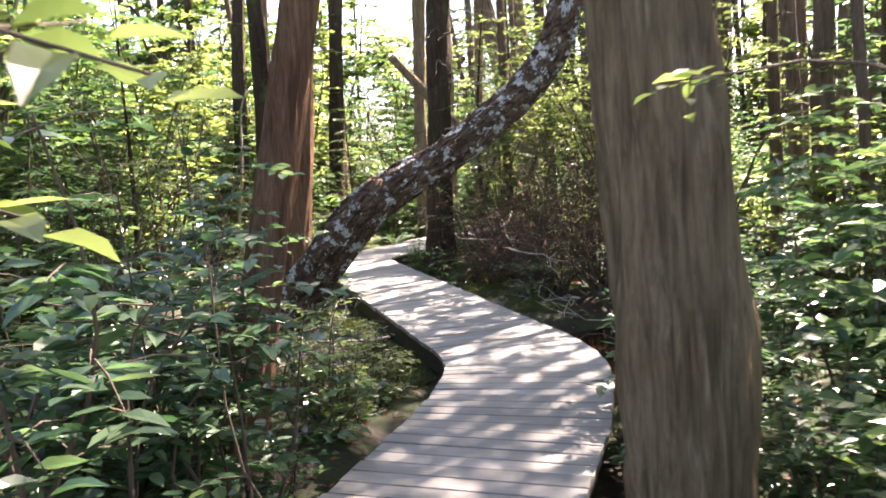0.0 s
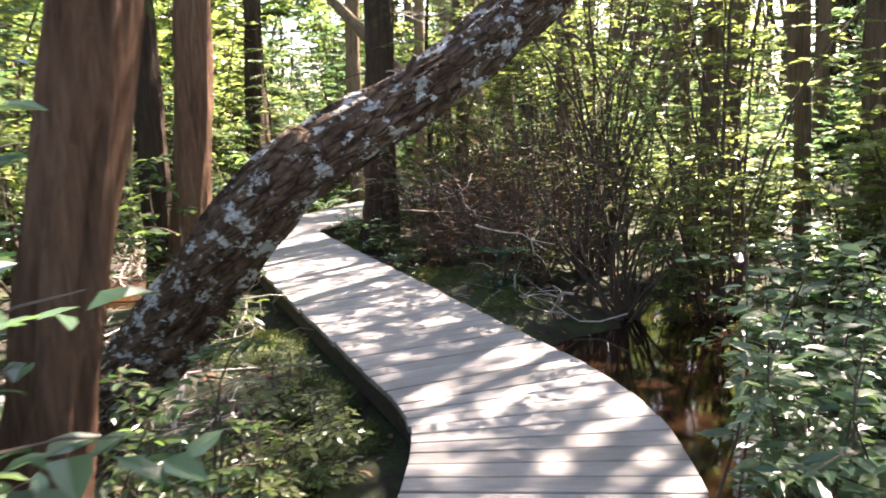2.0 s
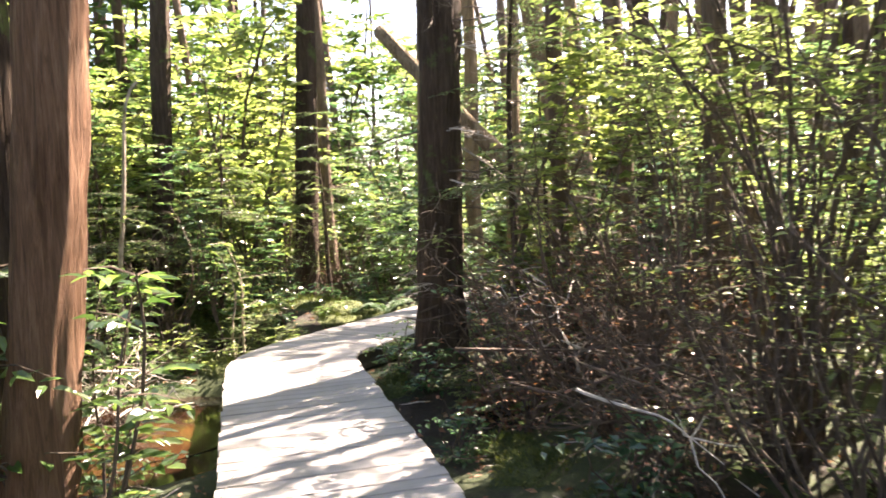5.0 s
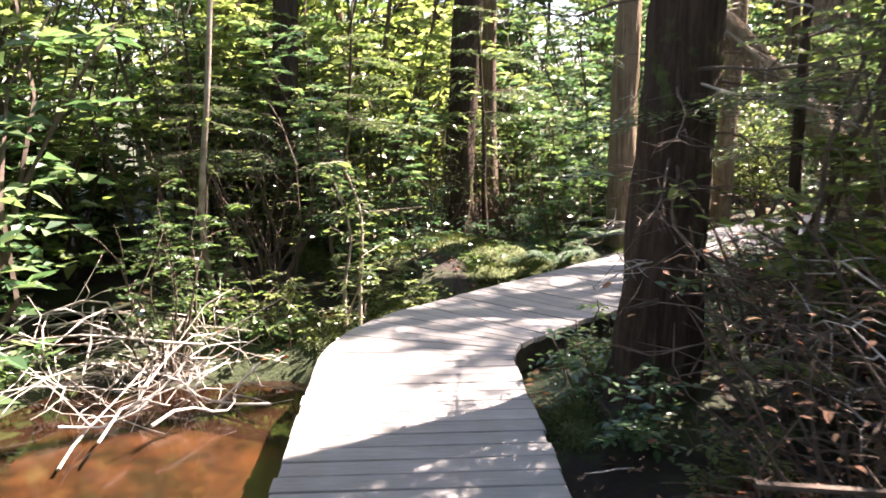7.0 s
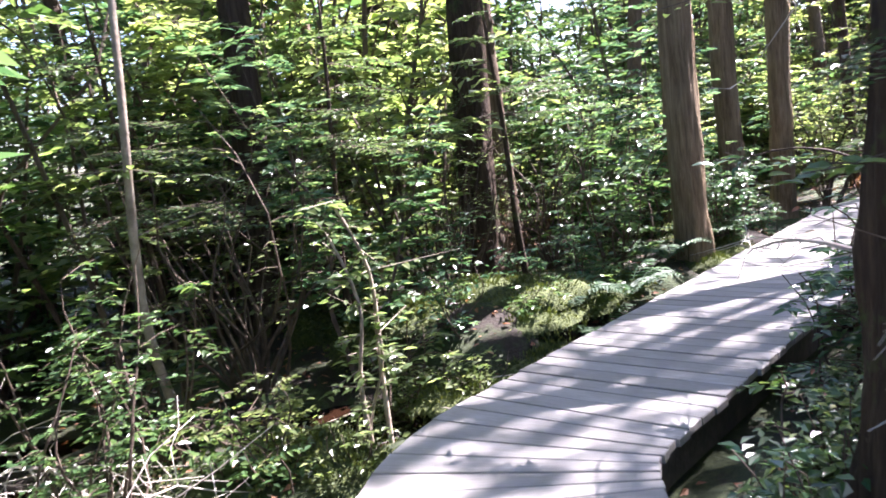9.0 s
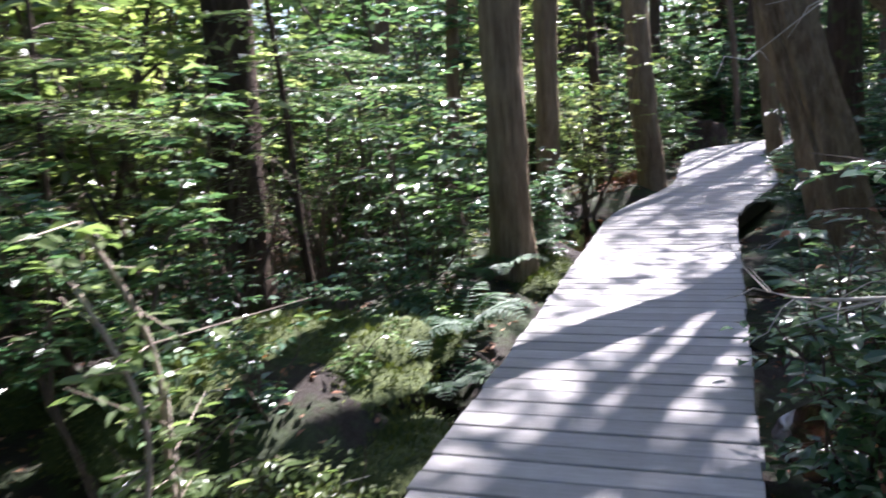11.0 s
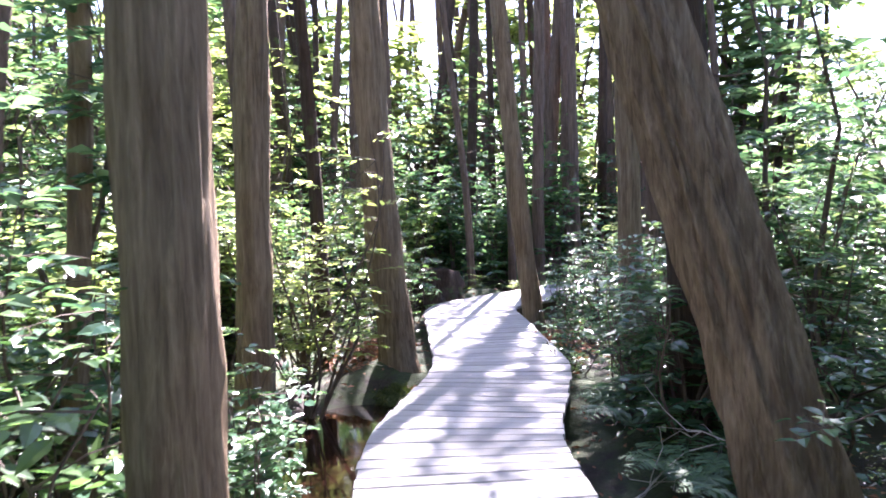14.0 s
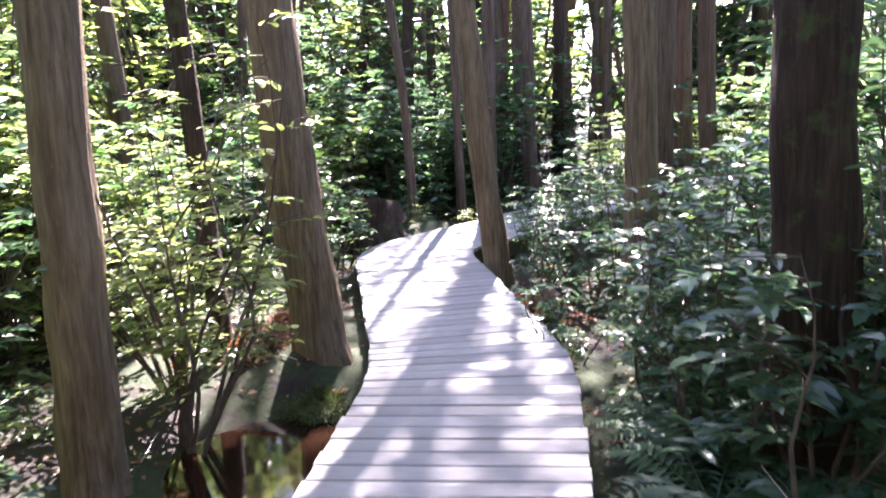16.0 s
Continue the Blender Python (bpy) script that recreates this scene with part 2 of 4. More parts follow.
def tube(pile, pts, radii, sides=6, ridges=0.0, seed=0.0, freq=5.0, flare=0.0):
    """A tapering limb along pts; ridges: depth of fibrous bark as a share of the radius."""
    pts = np.asarray(pts, dtype=float)
    n = len(pts)
    tang = np.gradient(pts, axis=0)
    tang /= np.linalg.norm(tang, axis=1)[:, None]
    ref = np.array([1.0, 0, 0]) if abs(tang[0][0]) < 0.8 else np.array([0, 1.0, 0])
    rings = []
    for i in range(n):
        ref = ref - tang[i] * (ref @ tang[i])
        ref /= np.linalg.norm(ref)
        side = np.cross(tang[i], ref)
        a = np.arange(sides) * (2 * math.pi / sides)
        r = np.full(sides, float(radii[i]))
        if ridges:
            z = i / n * freq
            for k in range(sides):
                c, s = math.cos(a[k]), math.sin(a[k])
                r[k] *= 1 + ridges * (noise.noise((c * 4.2 + seed, s * 4.2, z * 0.55)) + 0.6 * noise.noise((c * 9 + seed, s * 9, z * 1.1)) + (0.4 * noise.noise((c * 17 + seed, s * 17, z * 1.3)) if sides > 60 else 0))
                r[k] *= 1 + 0.15 * noise.noise((c * 1.2 + seed, s * 1.2 + 5, z * 0.5))
                if flare:
                    r[k] *= 1 + flare * math.exp(-i / n * 20) * (0.7 + 0.6 * noise.noise((c * 1.7 + seed, s * 1.7, 3.0)))
        rings.append(pts[i] + np.outer(np.cos(a) * r, ref) + np.outer(np.sin(a) * r, side))
    v = np.concatenate(rings + [pts[-1:]])
    k = np.arange(sides)
    k2 = (k + 1) % sides
    f = [np.stack([i * sides + k, i * sides + k2, (i + 1) * sides + k2, (i + 1) * sides + k], 1) for i in range(n - 1)]
    f.append(np.stack([(n - 1) * sides + k, (n - 1) * sides + k2, np.full(sides, n * sides), np.full(sides, n * sides)], 1)[:, [0, 1, 2, 2]])
    f[-1][:, 3] = f[-1][:, 0]
    quads = np.concatenate(f[:-1])
    tri = f[-1][:, :3]
    tris = np.concatenate([quads[:, [0, 1, 2]], quads[:, [0, 2, 3]], tri])
    pile.add(v, tris)


def bent(a, b, n, sag=0.0, wob=0.05):
    """Points of a gently crooked limb from a to b."""
    a, b = np.asarray(a, float), np.asarray(b, float)
    t = np.linspace(0, 1, n)[:, None]
    p = a + (b - a) * t
    w = rng.normal(0, wob, (3, 3)) * np.linalg.norm(b - a)
    p += np.sin(t * math.pi) * w[0] + np.sin(t * 2 * math.pi) * w[1] * 0.5 + np.sin(t * 3 * math.pi) * w[2] * 0.25
    p[:, 2] -= sag * t[:, 0] ** 2
    return p


def leaves(pile, base, way, up, length, width, fine=True):
    """Leaf blades: base points, directions they point, their upper side, lengths and widths (arrays)."""
    base, way, up = np.asarray(base), np.asarray(way), np.asarray(up)
    way = way / np.linalg.norm(way, axis=1)[:, None]
    side = np.cross(way, up)
    side /= np.linalg.norm(side, axis=1)[:, None] + 1e-6
    up = np.cross(side, way)
    L, W = np.asarray(length)[:, None], np.asarray(width)[:, None]
    n = len(base)
    fold = rng.uniform(0.05, 0.22, (n, 1))
    droop = rng.uniform(0.0, 0.22, (n, 1))
    if fine:
        pts = [base,
               base + way * L * 0.3 + side * W * 0.44 + up * W * fold,
               base + way * L * 0.3 - side * W * 0.44 + up * W * fold,
               base + way * L * 0.68 + side * W * 0.36 + up * (W * fold - L * droop * 0.4),
               base + way * L * 0.68 - side * W * 0.36 + up * (W * fold - L * droop * 0.4),
               base + way * L - up * L * droop,
               base + way * L * 0.5 - up * L * droop * 0.15]
        f = np.array([[0, 1, 6], [0, 6, 2], [1, 3, 6], [2, 6, 4], [3, 5, 6], [4, 6, 5]])
        k = 7
    else:
        pts = [base, base + way * L * 0.45 + side * W * 0.5 + up * W * fold, base + way * L - up * L * droop, base + way * L * 0.45 - side * W * 0.5 + up * W * fold]
        f = np.array([[0, 1, 2], [0, 2, 3]])
        k = 4
    v = np.stack(pts, 1).reshape(-1, 3)
    faces = (f[None] + (np.arange(n) * k)[:, None, None]).reshape(-1, 3)
    pile.add(v, faces)


def spray(pile, a, b, size, count, fine=True, flat=0.25):
    """A leafy twig from a to b with leaves set alternately along it."""
    a, b = np.asarray(a, float), np.asarray(b, float)
    t = np.linspace(0.12, 1.0, count)[:, None]
    ax = b - a
    length = np.linalg.norm(ax)
    ax = ax / (length + 1e-6)
    base = a + (b - a) * t
    base[:, 2] -= 0.12 * length * t[:, 0] ** 2
    lat = np.cross(ax, (0, 0, 1.0))
    lat /= np.linalg.norm(lat) + 1e-6
    sgn = np.where(np.arange(count) % 2 == 0, 1.0, -1.0)[:, None]
    way = lat * sgn * 0.9 + ax * 0.6 + rng.normal(0, 0.28, (count, 3))
    way[:, 2] *= 0.6
    up = np.array([0, 0, 1.0]) + rng.normal(0, flat, (count, 3))
    L = size * rng.uniform(0.6, 1.25, count)
    leaves(pile, base, way, up, L, L * rng.uniform(0.42, 0.6, count), fine)


# ---- plan ----
def rounded(corners, cut):
    """The walked line: straight stretches with rounded corners."""
    out = [np.array(corners[0], float)]
    for p, q, r in zip(corners, corners[1:], corners[2:]):
        p, q, r = (np.array(c, float) for c in (p, q, r))
        c1 = min(cut, np.linalg.norm(p - q) * 0.45)
        c2 = min(cut, np.linalg.norm(r - q) * 0.45)
        a, b = q + (p - q) / np.linalg.norm(p - q) * c1, q + (r - q) / np.linalg.norm(r - q) * c2
        for s in np.linspace(0, 1, 9):
            out.append(a * (1 - s) ** 2 + q * 2 * s * (1 - s) + b * s ** 2)
    out.append(np.array(corners[-1], float))
    return np.array(out)


DECK_W = 1.27
LINE = rounded([(2.6, -9.0), (1.75, -3.0), (0.88, 1.3), (1.3, 3.4), (1.33, 4.66), (-2.04, 11.95), (0.52, 18.5), (1.82, 20.28), (3.3, 24.15), (6.6, 25.4), (12.0, 26.0)], 0.6)
seg = np.linalg.norm(np.diff(LINE, axis=0), axis=1)
keep = np.concatenate([[True], seg > 1e-4])
LINE = LINE[keep]
RUN = np.concatenate([[0], np.cumsum(np.linalg.norm(np.diff(LINE, axis=0), axis=1))])


def along(s):
    """Place and heading on the walked line at a distance from its start."""
    p = np.array([np.interp(s, RUN, LINE[:, 0]), np.interp(s, RUN, LINE[:, 1])])
    q = np.array([np.interp(s + 0.12, RUN, LINE[:, 0]), np.interp(s + 0.12, RUN, LINE[:, 1])])
    r = np.array([np.interp(s - 0.12, RUN, LINE[:, 0]), np.interp(s - 0.12, RUN, LINE[:, 1])])
    d = (q - r) / np.linalg.norm(q - r)
    return p, d


FINE_LINE = np.array([along(s)[0] for s in np.arange(0, RUN[-1], 0.2)])


def off_deck(x, y):
    """Distance from the walked line."""
    return float(np.min(np.hypot(FINE_LINE[:, 0] - x, FINE_LINE[:, 1] - y)))


# mounds (x, y, radius, height) and pools
MOUNDS = [(-2.75, 15.0, 0.7, 0.25), (-3.3, 14.6, 0.6, 0.2), (-0.3, 11.7, 0.9, 0.22), (-1.5, 16.1, 0.8, 0.25), (1.2, 21.7, 0.7, 0.2), (-0.2, 2.7, 0.8, 0.15), (-0.5, 5.9, 0.9, 0.2),
          (-2.2, 13.8, 0.9, 0.2), (0.45, 4.6, 0.5, 0.12), (-1.6, 17.4, 0.7, 0.25), (-0.7, 17.9, 0.45, 0.28), (1.3, 9.2, 0.8, 0.18), (2.9, 21.5, 0.7, 0.18),
          (-3.4, 12.3, 0.8, 0.06), (2.2, 18.2, 0.9, 0.2), (1.0, 15.0, 0.6, 0.12), (1.4, 16.5, 0.8, 0.15), (4.2, 25.9, 0.9, 0.3), (-3.3, 16.6, 0.9, 0.2)]
POOLS = [(-2.95, 11.35, 0.6, 0.3), (2.6, 5.2, 0.9, 0.42), (2.3, 6.8, 0.8, 0.32), (-3.45, 13.3, 0.7, 0.3), (-2.15, 13.7, 0.45, 0.28), (0.6, 20.6, 0.7, 0.3), (0.75, 16.6, 0.5, 0.2), (-0.2, 15.4, 0.4, 0.2), (0.2, 19.7, 0.7, 0.3), (-0.6, 18.8, 0.8, 0.28), (2.4, 6.0, 1.0, 0.25), (-2.75, 10.1, 1.1, 0.32), (0.3, 13.7, 0.8, 0.25), (-1.9, 14.6, 0.5, 0.25),
         (0.3, 1.0, 0.6, 0.25), (-3.6, 10.6, 1.2, 0.15), (2.9, 8.0, 0.9, 0.12)]


def ground_z(x, y):
    z = -0.3 + 0.16 * noise.noise((x * 0.45, y * 0.45, 0)) + 0.08 * noise.noise((x * 1.3, y * 1.3, 4)) + 0.03 * noise.noise((x * 4, y * 4, 9))
    for mx, my, r, h in MOUNDS:
        z += h * math.exp(-((x - mx) ** 2 + (y - my) ** 2) / (r * r))
    for mx, my, r, h in POOLS:
        k = math.exp(-(((x - mx) ** 2 + (y - my) ** 2) / (r * r)) ** 2)
        z = z * (1 - k) + min(z, -0.38 - h * 0.6) * k
    d = off_deck(x, y) if -6 < x < 12 and -9 < y < 28 else 9
    if d < 1.1:
        k = min(1.0, (1.1 - d) / 0.5)
        z = z * (1 - k) + min(z, -0.27) * k
    far = math.hypot(x, y - 12)
    if far > 30:
        z += (far - 30) * 0.01
    return z


def axis_steps(lo, hi, step, reach):
    core = list(np.arange(lo, hi + step, step))
    d, a, b = step * 1.5, core[0], core[-1]
    left, right = [], []
    while b - hi < reach:
        b, a = b + d, a - d
        right.append(b), left.append(a)
        d *= 1.35
    return np.array(left[::-1] + core + right)


xs, ys = axis_steps(-8, 9, 0.16, 400), axis_steps(-4, 29, 0.16, 400)
gv = [(x, y, ground_z(x, y)) for y in ys for x in xs]
nx, ny = len(xs), len(ys)
ii, jj = np.meshgrid(np.arange(nx - 1), np.arange(ny - 1))
a0 = (jj * nx + ii).ravel()
ground = new("ground", np_mesh("ground", gv, np.stack([a0, a0 + 1, a0 + nx + 1, a0 + nx], 1), M_GROUND, True))
tagged(ground, "dark peaty swamp floor with moss and leaf litter", "ground", kind="structure")
water = new("water", np_mesh("water", [(-9, -6, -0.42), (10, -6, -0.42), (10, 30, -0.42), (-9, 30, -0.42)], [[0, 1, 2, 3]], M_WATER))
tagged(water, "still dark tannin water lying in swamp pools", "water", kind="structure")

# sheet of tannin water coloured orange as if the sun shone into it
sun_pool_v = [(-2.9 + 0.9 * math.cos(a) * (1 + 0.2 * math.sin(3 * a)), 10.15 + 0.85 * math.sin(a) * (1 + 0.2 * math.cos(2 * a)), -0.412) for a in np.linspace(0, 6.283, 33)[:-1]]
sun_pool = new("water_seep", np_mesh("water_seep", sun_pool_v, [list(range(32))], M_SUNPOOL))
tagged(sun_pool, "shallow tannin water beside the deck, orange sunlight put into its colour", "water", kind="structure")

# ---- boardwalk ----
walkway = thing("boardwalk", "narrow weathered grey timber boardwalk winding through swamp", "boardwalk", kind="structure")


def plank(s0, s1):
    """One deck board between two distances along the line; boards at bends are tapered."""
    p, d = along((s0 + s1) / 2)
    n = np.array([-d[1], d[0]])
    (p0, d0), (p1, d1) = along(s0), along(s1)
    n0, n1 = np.array([-d0[1], d0[0]]), np.array([-d1[1], d1[0]])
    gap, bev = 0.005, 0.004
    hl, hr = DECK_W / 2 + rng.uniform(-0.008, 0.012), DECK_W / 2 + rng.uniform(-0.008, 0.012)
    corners = [p0 + n0 * hl + d0 * gap, p0 - n0 * hr + d0 * gap, p1 - n1 * hr - d1 * gap, p1 + n1 * hl - d1 * gap]
    loc = [(-(c - p) @ n, (c - p) @ d) for c in corners]
    mid = np.mean(loc, axis=0)
    lift = rng.uniform(-0.0025, 0.0025)
    rings = [(-0.038, 0.0), (-bev, 0.0), (0.0, bev)]
    v = []
    for z, inset in rings:
        for c in loc:
            q = np.array(c)
            q = q - np.sign(q - mid) * inset
            v.append((q[0], q[1], z))
    f = [(3, 2, 1, 0)]
    for k in range(2):
        for e in range(4):
            f.append((k * 4 + e, k * 4 + (e + 1) % 4, k * 4 + 4 + (e + 1) % 4, k * 4 + 4 + e))
    f.append((8, 9, 10, 11))
    ob = part("plank", np_mesh("plank", v, f, M_DECK), walkway)
    ob.matrix_basis = Matrix.Translation((p[0], p[1], lift)) @ Matrix.Rotation(math.atan2(-d[0], d[1]) + rng.uniform(-0.003, 0.003), 4, "Z") @ Matrix.Rotation(rng.uniform(-0.002, 0.002), 4, "Y")


PITCH = 0.145
for k in range(int((RUN[-1] - 1) / PITCH)):
    plank(k * PITCH, (k + 1) * PITCH)

# side beams and posts under the deck
for sgn in (-1, 1):
    v, f = [], []
    stations = np.arange(0.2, RUN[-1] - 1.2, 0.3)
    for k, s in enumerate(stations):
        p, d = along(s)
        n = np.array([-d[1], d[0]]) * sgn
        for o, z in ((0.5, -0.045), (0.58, -0.045), (0.58, -0.24), (0.5, -0.24)):
            q = p + n * o
            v.append((q[0], q[1], z))
        if k:
            for e in range(4):
                f.append(((k - 1) * 4 + e, (k - 1) * 4 + (e + 1) % 4, k * 4 + (e + 1) % 4, k * 4 + e))
    part("stringer", np_mesh("stringer", v, f, M_BEAM), walkway, "dark side beam")
for s in np.arange(1.0, RUN[-1] - 2, 1.9):
    p, d = along(s)
    for sgn in (-1, 1):
        q = p + np.array([-d[1], d[0]]) * 0.44 * sgn
        pl = Pile()
        tube(pl, [(0, 0, -0.75), (0, 0, -0.4), (0, 0, -0.05)], [0.055, 0.055, 0.055], 8)
        ob = part("post", pl.mesh("post", M_BEAM), walkway)
        ob.location = (q[0], q[1], 0)
# ---- trees ----
rng = np.random.default_rng(11)
def crown_mesh(seed_r, reach, low, high, count, size):
    """High foliage: clumps of leaves on limbs, with gaps."""
    pl = Pile()
    for _ in range(count):
        a = rng.uniform(0, 2 * math.pi)
        z = rng.uniform(low, high)
        r = reach * math.sqrt(rng.uniform(0.02, 1)) * (1 - 0.55 * (z - low) / (high - low))
        c = np.array([math.cos(a) * r, math.sin(a) * r, z])
        k = rng.integers(10, 22)
        base = c + rng.normal(0, 0.26, (k, 3)) * (1, 1, 0.45)
        way = rng.normal(0, 1, (k, 3)) * (1, 1, 0.4)
        L = size * rng.uniform(0.5, 1.3, k)
        leaves(pl, base, way, np.array([0, 0, 1.0]) + rng.normal(0, 0.4, (k, 3)), L, L * 0.6, False)
    return pl


CROWNS = [crown_mesh(i, 2.3, 4.6 + i * 0.4, 9.5, (66, 54, 44)[i], 0.21).mesh("crown", M_CANOPY) for i in range(3)]


# slimmer crowns for the trees added only to cast dappled shade
NARROW_CROWNS = [crown_mesh(i, 1.9, 4.8, 9.0, 74, 0.16).mesh("crown", M_CANOPY) for i in range(3)]


def trunk_line(base, top, reach, n):
    """From the base through a known upper point on to the full height."""
    base, top = np.array(base, float), np.array(top, float)
    way = (top - base) / (top[2] - base[2])
    zs = base[2] - 0.15 + (reach + 0.15) * np.linspace(0, 1, n) ** 1.25
    p = base + np.outer(zs - base[2], way)
    bend = 0.05 * np.sin((zs - base[2]) * 0.9)
    p[:, 0] += bend * rng.uniform(-1, 1)
    p[:, 1] += bend * rng.uniform(-1, 1)
    return p


SUN_XY = np.array([0.378, 0.52]) / 0.766


def shades_glade(x, y):
    """Whether a crown standing at a place shades one of the sunlit glades."""
    return any(math.hypot(x - SUN_XY[0] * h - gx, y - SUN_XY[1] * h - gy) < gr + 1.3 for h in (8.0, 10.0, 12.5)
               for gx, gy, gr in ((-4.8, 14.2, 1.6), (-4.2, 11.4, 0.8), (-2.5, 20.5, 2.2), (3.0, 9.0, 2.8), (3.6, 5.6, 1.6), (4.5, 21.0, 2.0), (-5.5, 18.5, 2.4), (1.5, 26.0, 2.4), (-0.7, 1.6, 0.2), (0.0, 3.9, 0.6)))


def shades_path(x, y):
    """Whether a crown standing at a place shades the deck."""
    return min(off_deck(x - SUN_XY[0] * h, y - SUN_XY[1] * h) for h in (10.0, 12.5)) < 1.5


def tree(base, top, r, mat, label, reach=14.0, sides=40, n=64, ridges=0.17, flare=0.45, crown=True, stubs=5, name="cedar_tree", narrow=False):
    t = thing(name, label, "tree", "trees along the boardwalk")
    b = np.array([base[0], base[1], ground_z(base[0], base[1]) - 0.03])
    t.location = b
    line = trunk_line((0, 0, 0), np.array(top) - b, reach, n)
    zz = line[:, 2]
    radii = r * (1 - 0.55 * np.clip(zz, 0, None) / reach)
    pl = Pile()
    tube(pl, line, radii, sides, ridges, rng.uniform(0, 90), 32.0, flare)
    part("trunk", pl.mesh("trunk", mat, True), t)
    for _ in range(stubs):
        k = rng.integers(n // 4, n - 16)
        a = rng.uniform(0, 2 * math.pi)
        ln = rng.uniform(0.2, 0.9)
        end = line[k] + np.array([math.cos(a) * ln, math.sin(a) * ln, rng.uniform(-0.15, 0.3)])
        bp = Pile()
        tube(bp, bent(line[k], end, 6, 0.05, 0.06), np.linspace(0.014, 0.004, 6), 5)
        part("branch", bp.mesh("branch", M_TWIG), t, "bare dead side branch")
    if crown and (narrow or not shades_glade(base[0], base[1])):
        c = part("crown", (NARROW_CROWNS if narrow else CROWNS)[rng.integers(0, 3)], t)
        top_at = line[-1]
        c.matrix_basis = Matrix.Translation((top_at[0] * 0.75, top_at[1] * 0.75, reach - 9.0)) @ Matrix.Rotation(rng.uniform(0, 6.28), 4, "Z")
    return t


GREY = "tall cedar trunk with stringy grey-brown fibrous bark"
RED = "cedar trunk with shredding reddish-brown bark"
DARK = "tall trunk on a mossy mound, shade put into its dark bark colour"
tree((2.1, 1.42), (1.94, 1.44, 2.17), 0.235, M_CEDAR, "thick cedar trunk beside the boardwalk with furrowed grey bark", ridges=0.26, sides=96, n=70)
tree((-0.34, 2.67), (0.15, 2.86, 2.4), 0.125, M_REDBARK, "slender leaning cedar trunk with peeling red-brown bark", flare=0.25, ridges=0.3)
tree((-1.66, 7.48), (-1.36, 7.58, 2.6), 0.17, M_REDBARK, RED)
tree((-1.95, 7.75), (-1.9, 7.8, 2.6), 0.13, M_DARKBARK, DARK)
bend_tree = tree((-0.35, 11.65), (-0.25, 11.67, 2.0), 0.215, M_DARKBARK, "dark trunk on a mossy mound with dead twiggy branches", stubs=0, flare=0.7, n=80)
tree((-1.37, 16.6), (-1.33, 16.6, 2.17), 0.155, M_CEDAR, GREY, crown=False)
tree((-0.4, 20.6), (-0.29, 20.58, 2.66), 0.155, M_CEDAR, GREY, crown=False)
tree((-0.96, 19.3), (-0.97, 19.3, 2.39), 0.15, M_CEDAR, GREY, crown=False)
tree((1.27, 21.58), (1.12, 21.63, 2.5), 0.18, M_CEDAR, "cedar trunk leaning beside the deck, moss at its foot")
tree((3.64, 22.75), (3.43, 22.87, 2.34), 0.12, M_CEDAR, GREY)
tree((2.21, 18.2), (2.18, 18.22, 1.93), 0.165, M_DARKBARK, DARK)
tree((1.3, 16.4), (0.79, 17.0, 2.5), 0.21, M_CEDAR, "big cedar trunk leaning steeply over the path", crown=False, ridges=0.26, sides=84, n=70)
tree((-1.81, 18.55), (-1.64, 18.55, 2.0), 0.07, M_CEDAR, "thin grey cedar trunk among shrubs", sides=20)
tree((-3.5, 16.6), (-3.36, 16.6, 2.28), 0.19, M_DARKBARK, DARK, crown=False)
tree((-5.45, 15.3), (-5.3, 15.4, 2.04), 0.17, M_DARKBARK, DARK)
tree((3.52, 20.63), (3.5, 20.6, 2.3), 0.12, M_CEDAR, GREY)
tree((0.7, 22.3), (0.62, 22.3, 2.3), 0.08, M_DARKBARK, "thin dark trunk behind the deck", sides=20)
# added sunward cedars; their unseen crowns throw dappled shade on the deck
for x, y in ((5.3, 2.6), (4.6, 4.9), (5.0, 7.2), (4.6, 9.4), (3.9, 11.4), (3.0, 13.4), (4.3, 13.0), (2.9, 15.0), (4.4, 17.0), (5.6, 26.9), (4.5, 26.4), (5.2, 21.5), (5.9, 9.0)):
    tree((x, y), (x + rng.normal(0, 0.1), y + rng.normal(0, 0.1), 2.3), rng.uniform(0.06, 0.1), M_FARBARK, "slender young cedar added among the shrubs for its crown's shade", sides=18, n=36, stubs=6)
# the fallen trunk that leans across the path
log = thing("leaning_trunk", "fallen trunk with white lichen leaning low across the boardwalk", "tree")
ctrl = np.array([(-1.25, 4.46, -0.4), (-0.89, 4.33, 0.1), (-0.5, 4.19, 0.55), (-0.13, 4.08, 0.97), (0.16, 4.02, 1.29), (0.46, 4.06, 1.48), (0.71, 4.11, 1.6), (0.99, 4.17, 1.77), (1.34, 4.22, 2.05), (1.64, 4.25, 2.4), (1.78, 4.25, 2.9), (1.86, 4.2, 3.8), (1.95, 4.1, 5.6)])
tt = np.linspace(0, len(ctrl) - 1, 90)
log_line = np.stack([np.interp(tt, np.arange(len(ctrl)), ctrl[:, k]) for k in range(3)], 1)
for _ in range(3):
    log_line[1:-1] = (log_line[:-2] + 2 * log_line[1:-1] + log_line[2:]) / 4
pl = Pile()
tube(pl, log_line, np.interp(tt, [0, 3, 4.6, 5.2, 6, 9, 12], [0.18, 0.155, 0.15, 0.14, 0.128, 0.115, 0.08]), 64, 0.2, 11.0, 16.0, 0.2)
part("trunk", pl.mesh("trunk", M_LOGBARK, True), log)
c = part("crown", CROWNS[0], log)
c.location = (1.95, 4.1, 0.6)
burl = Pile()
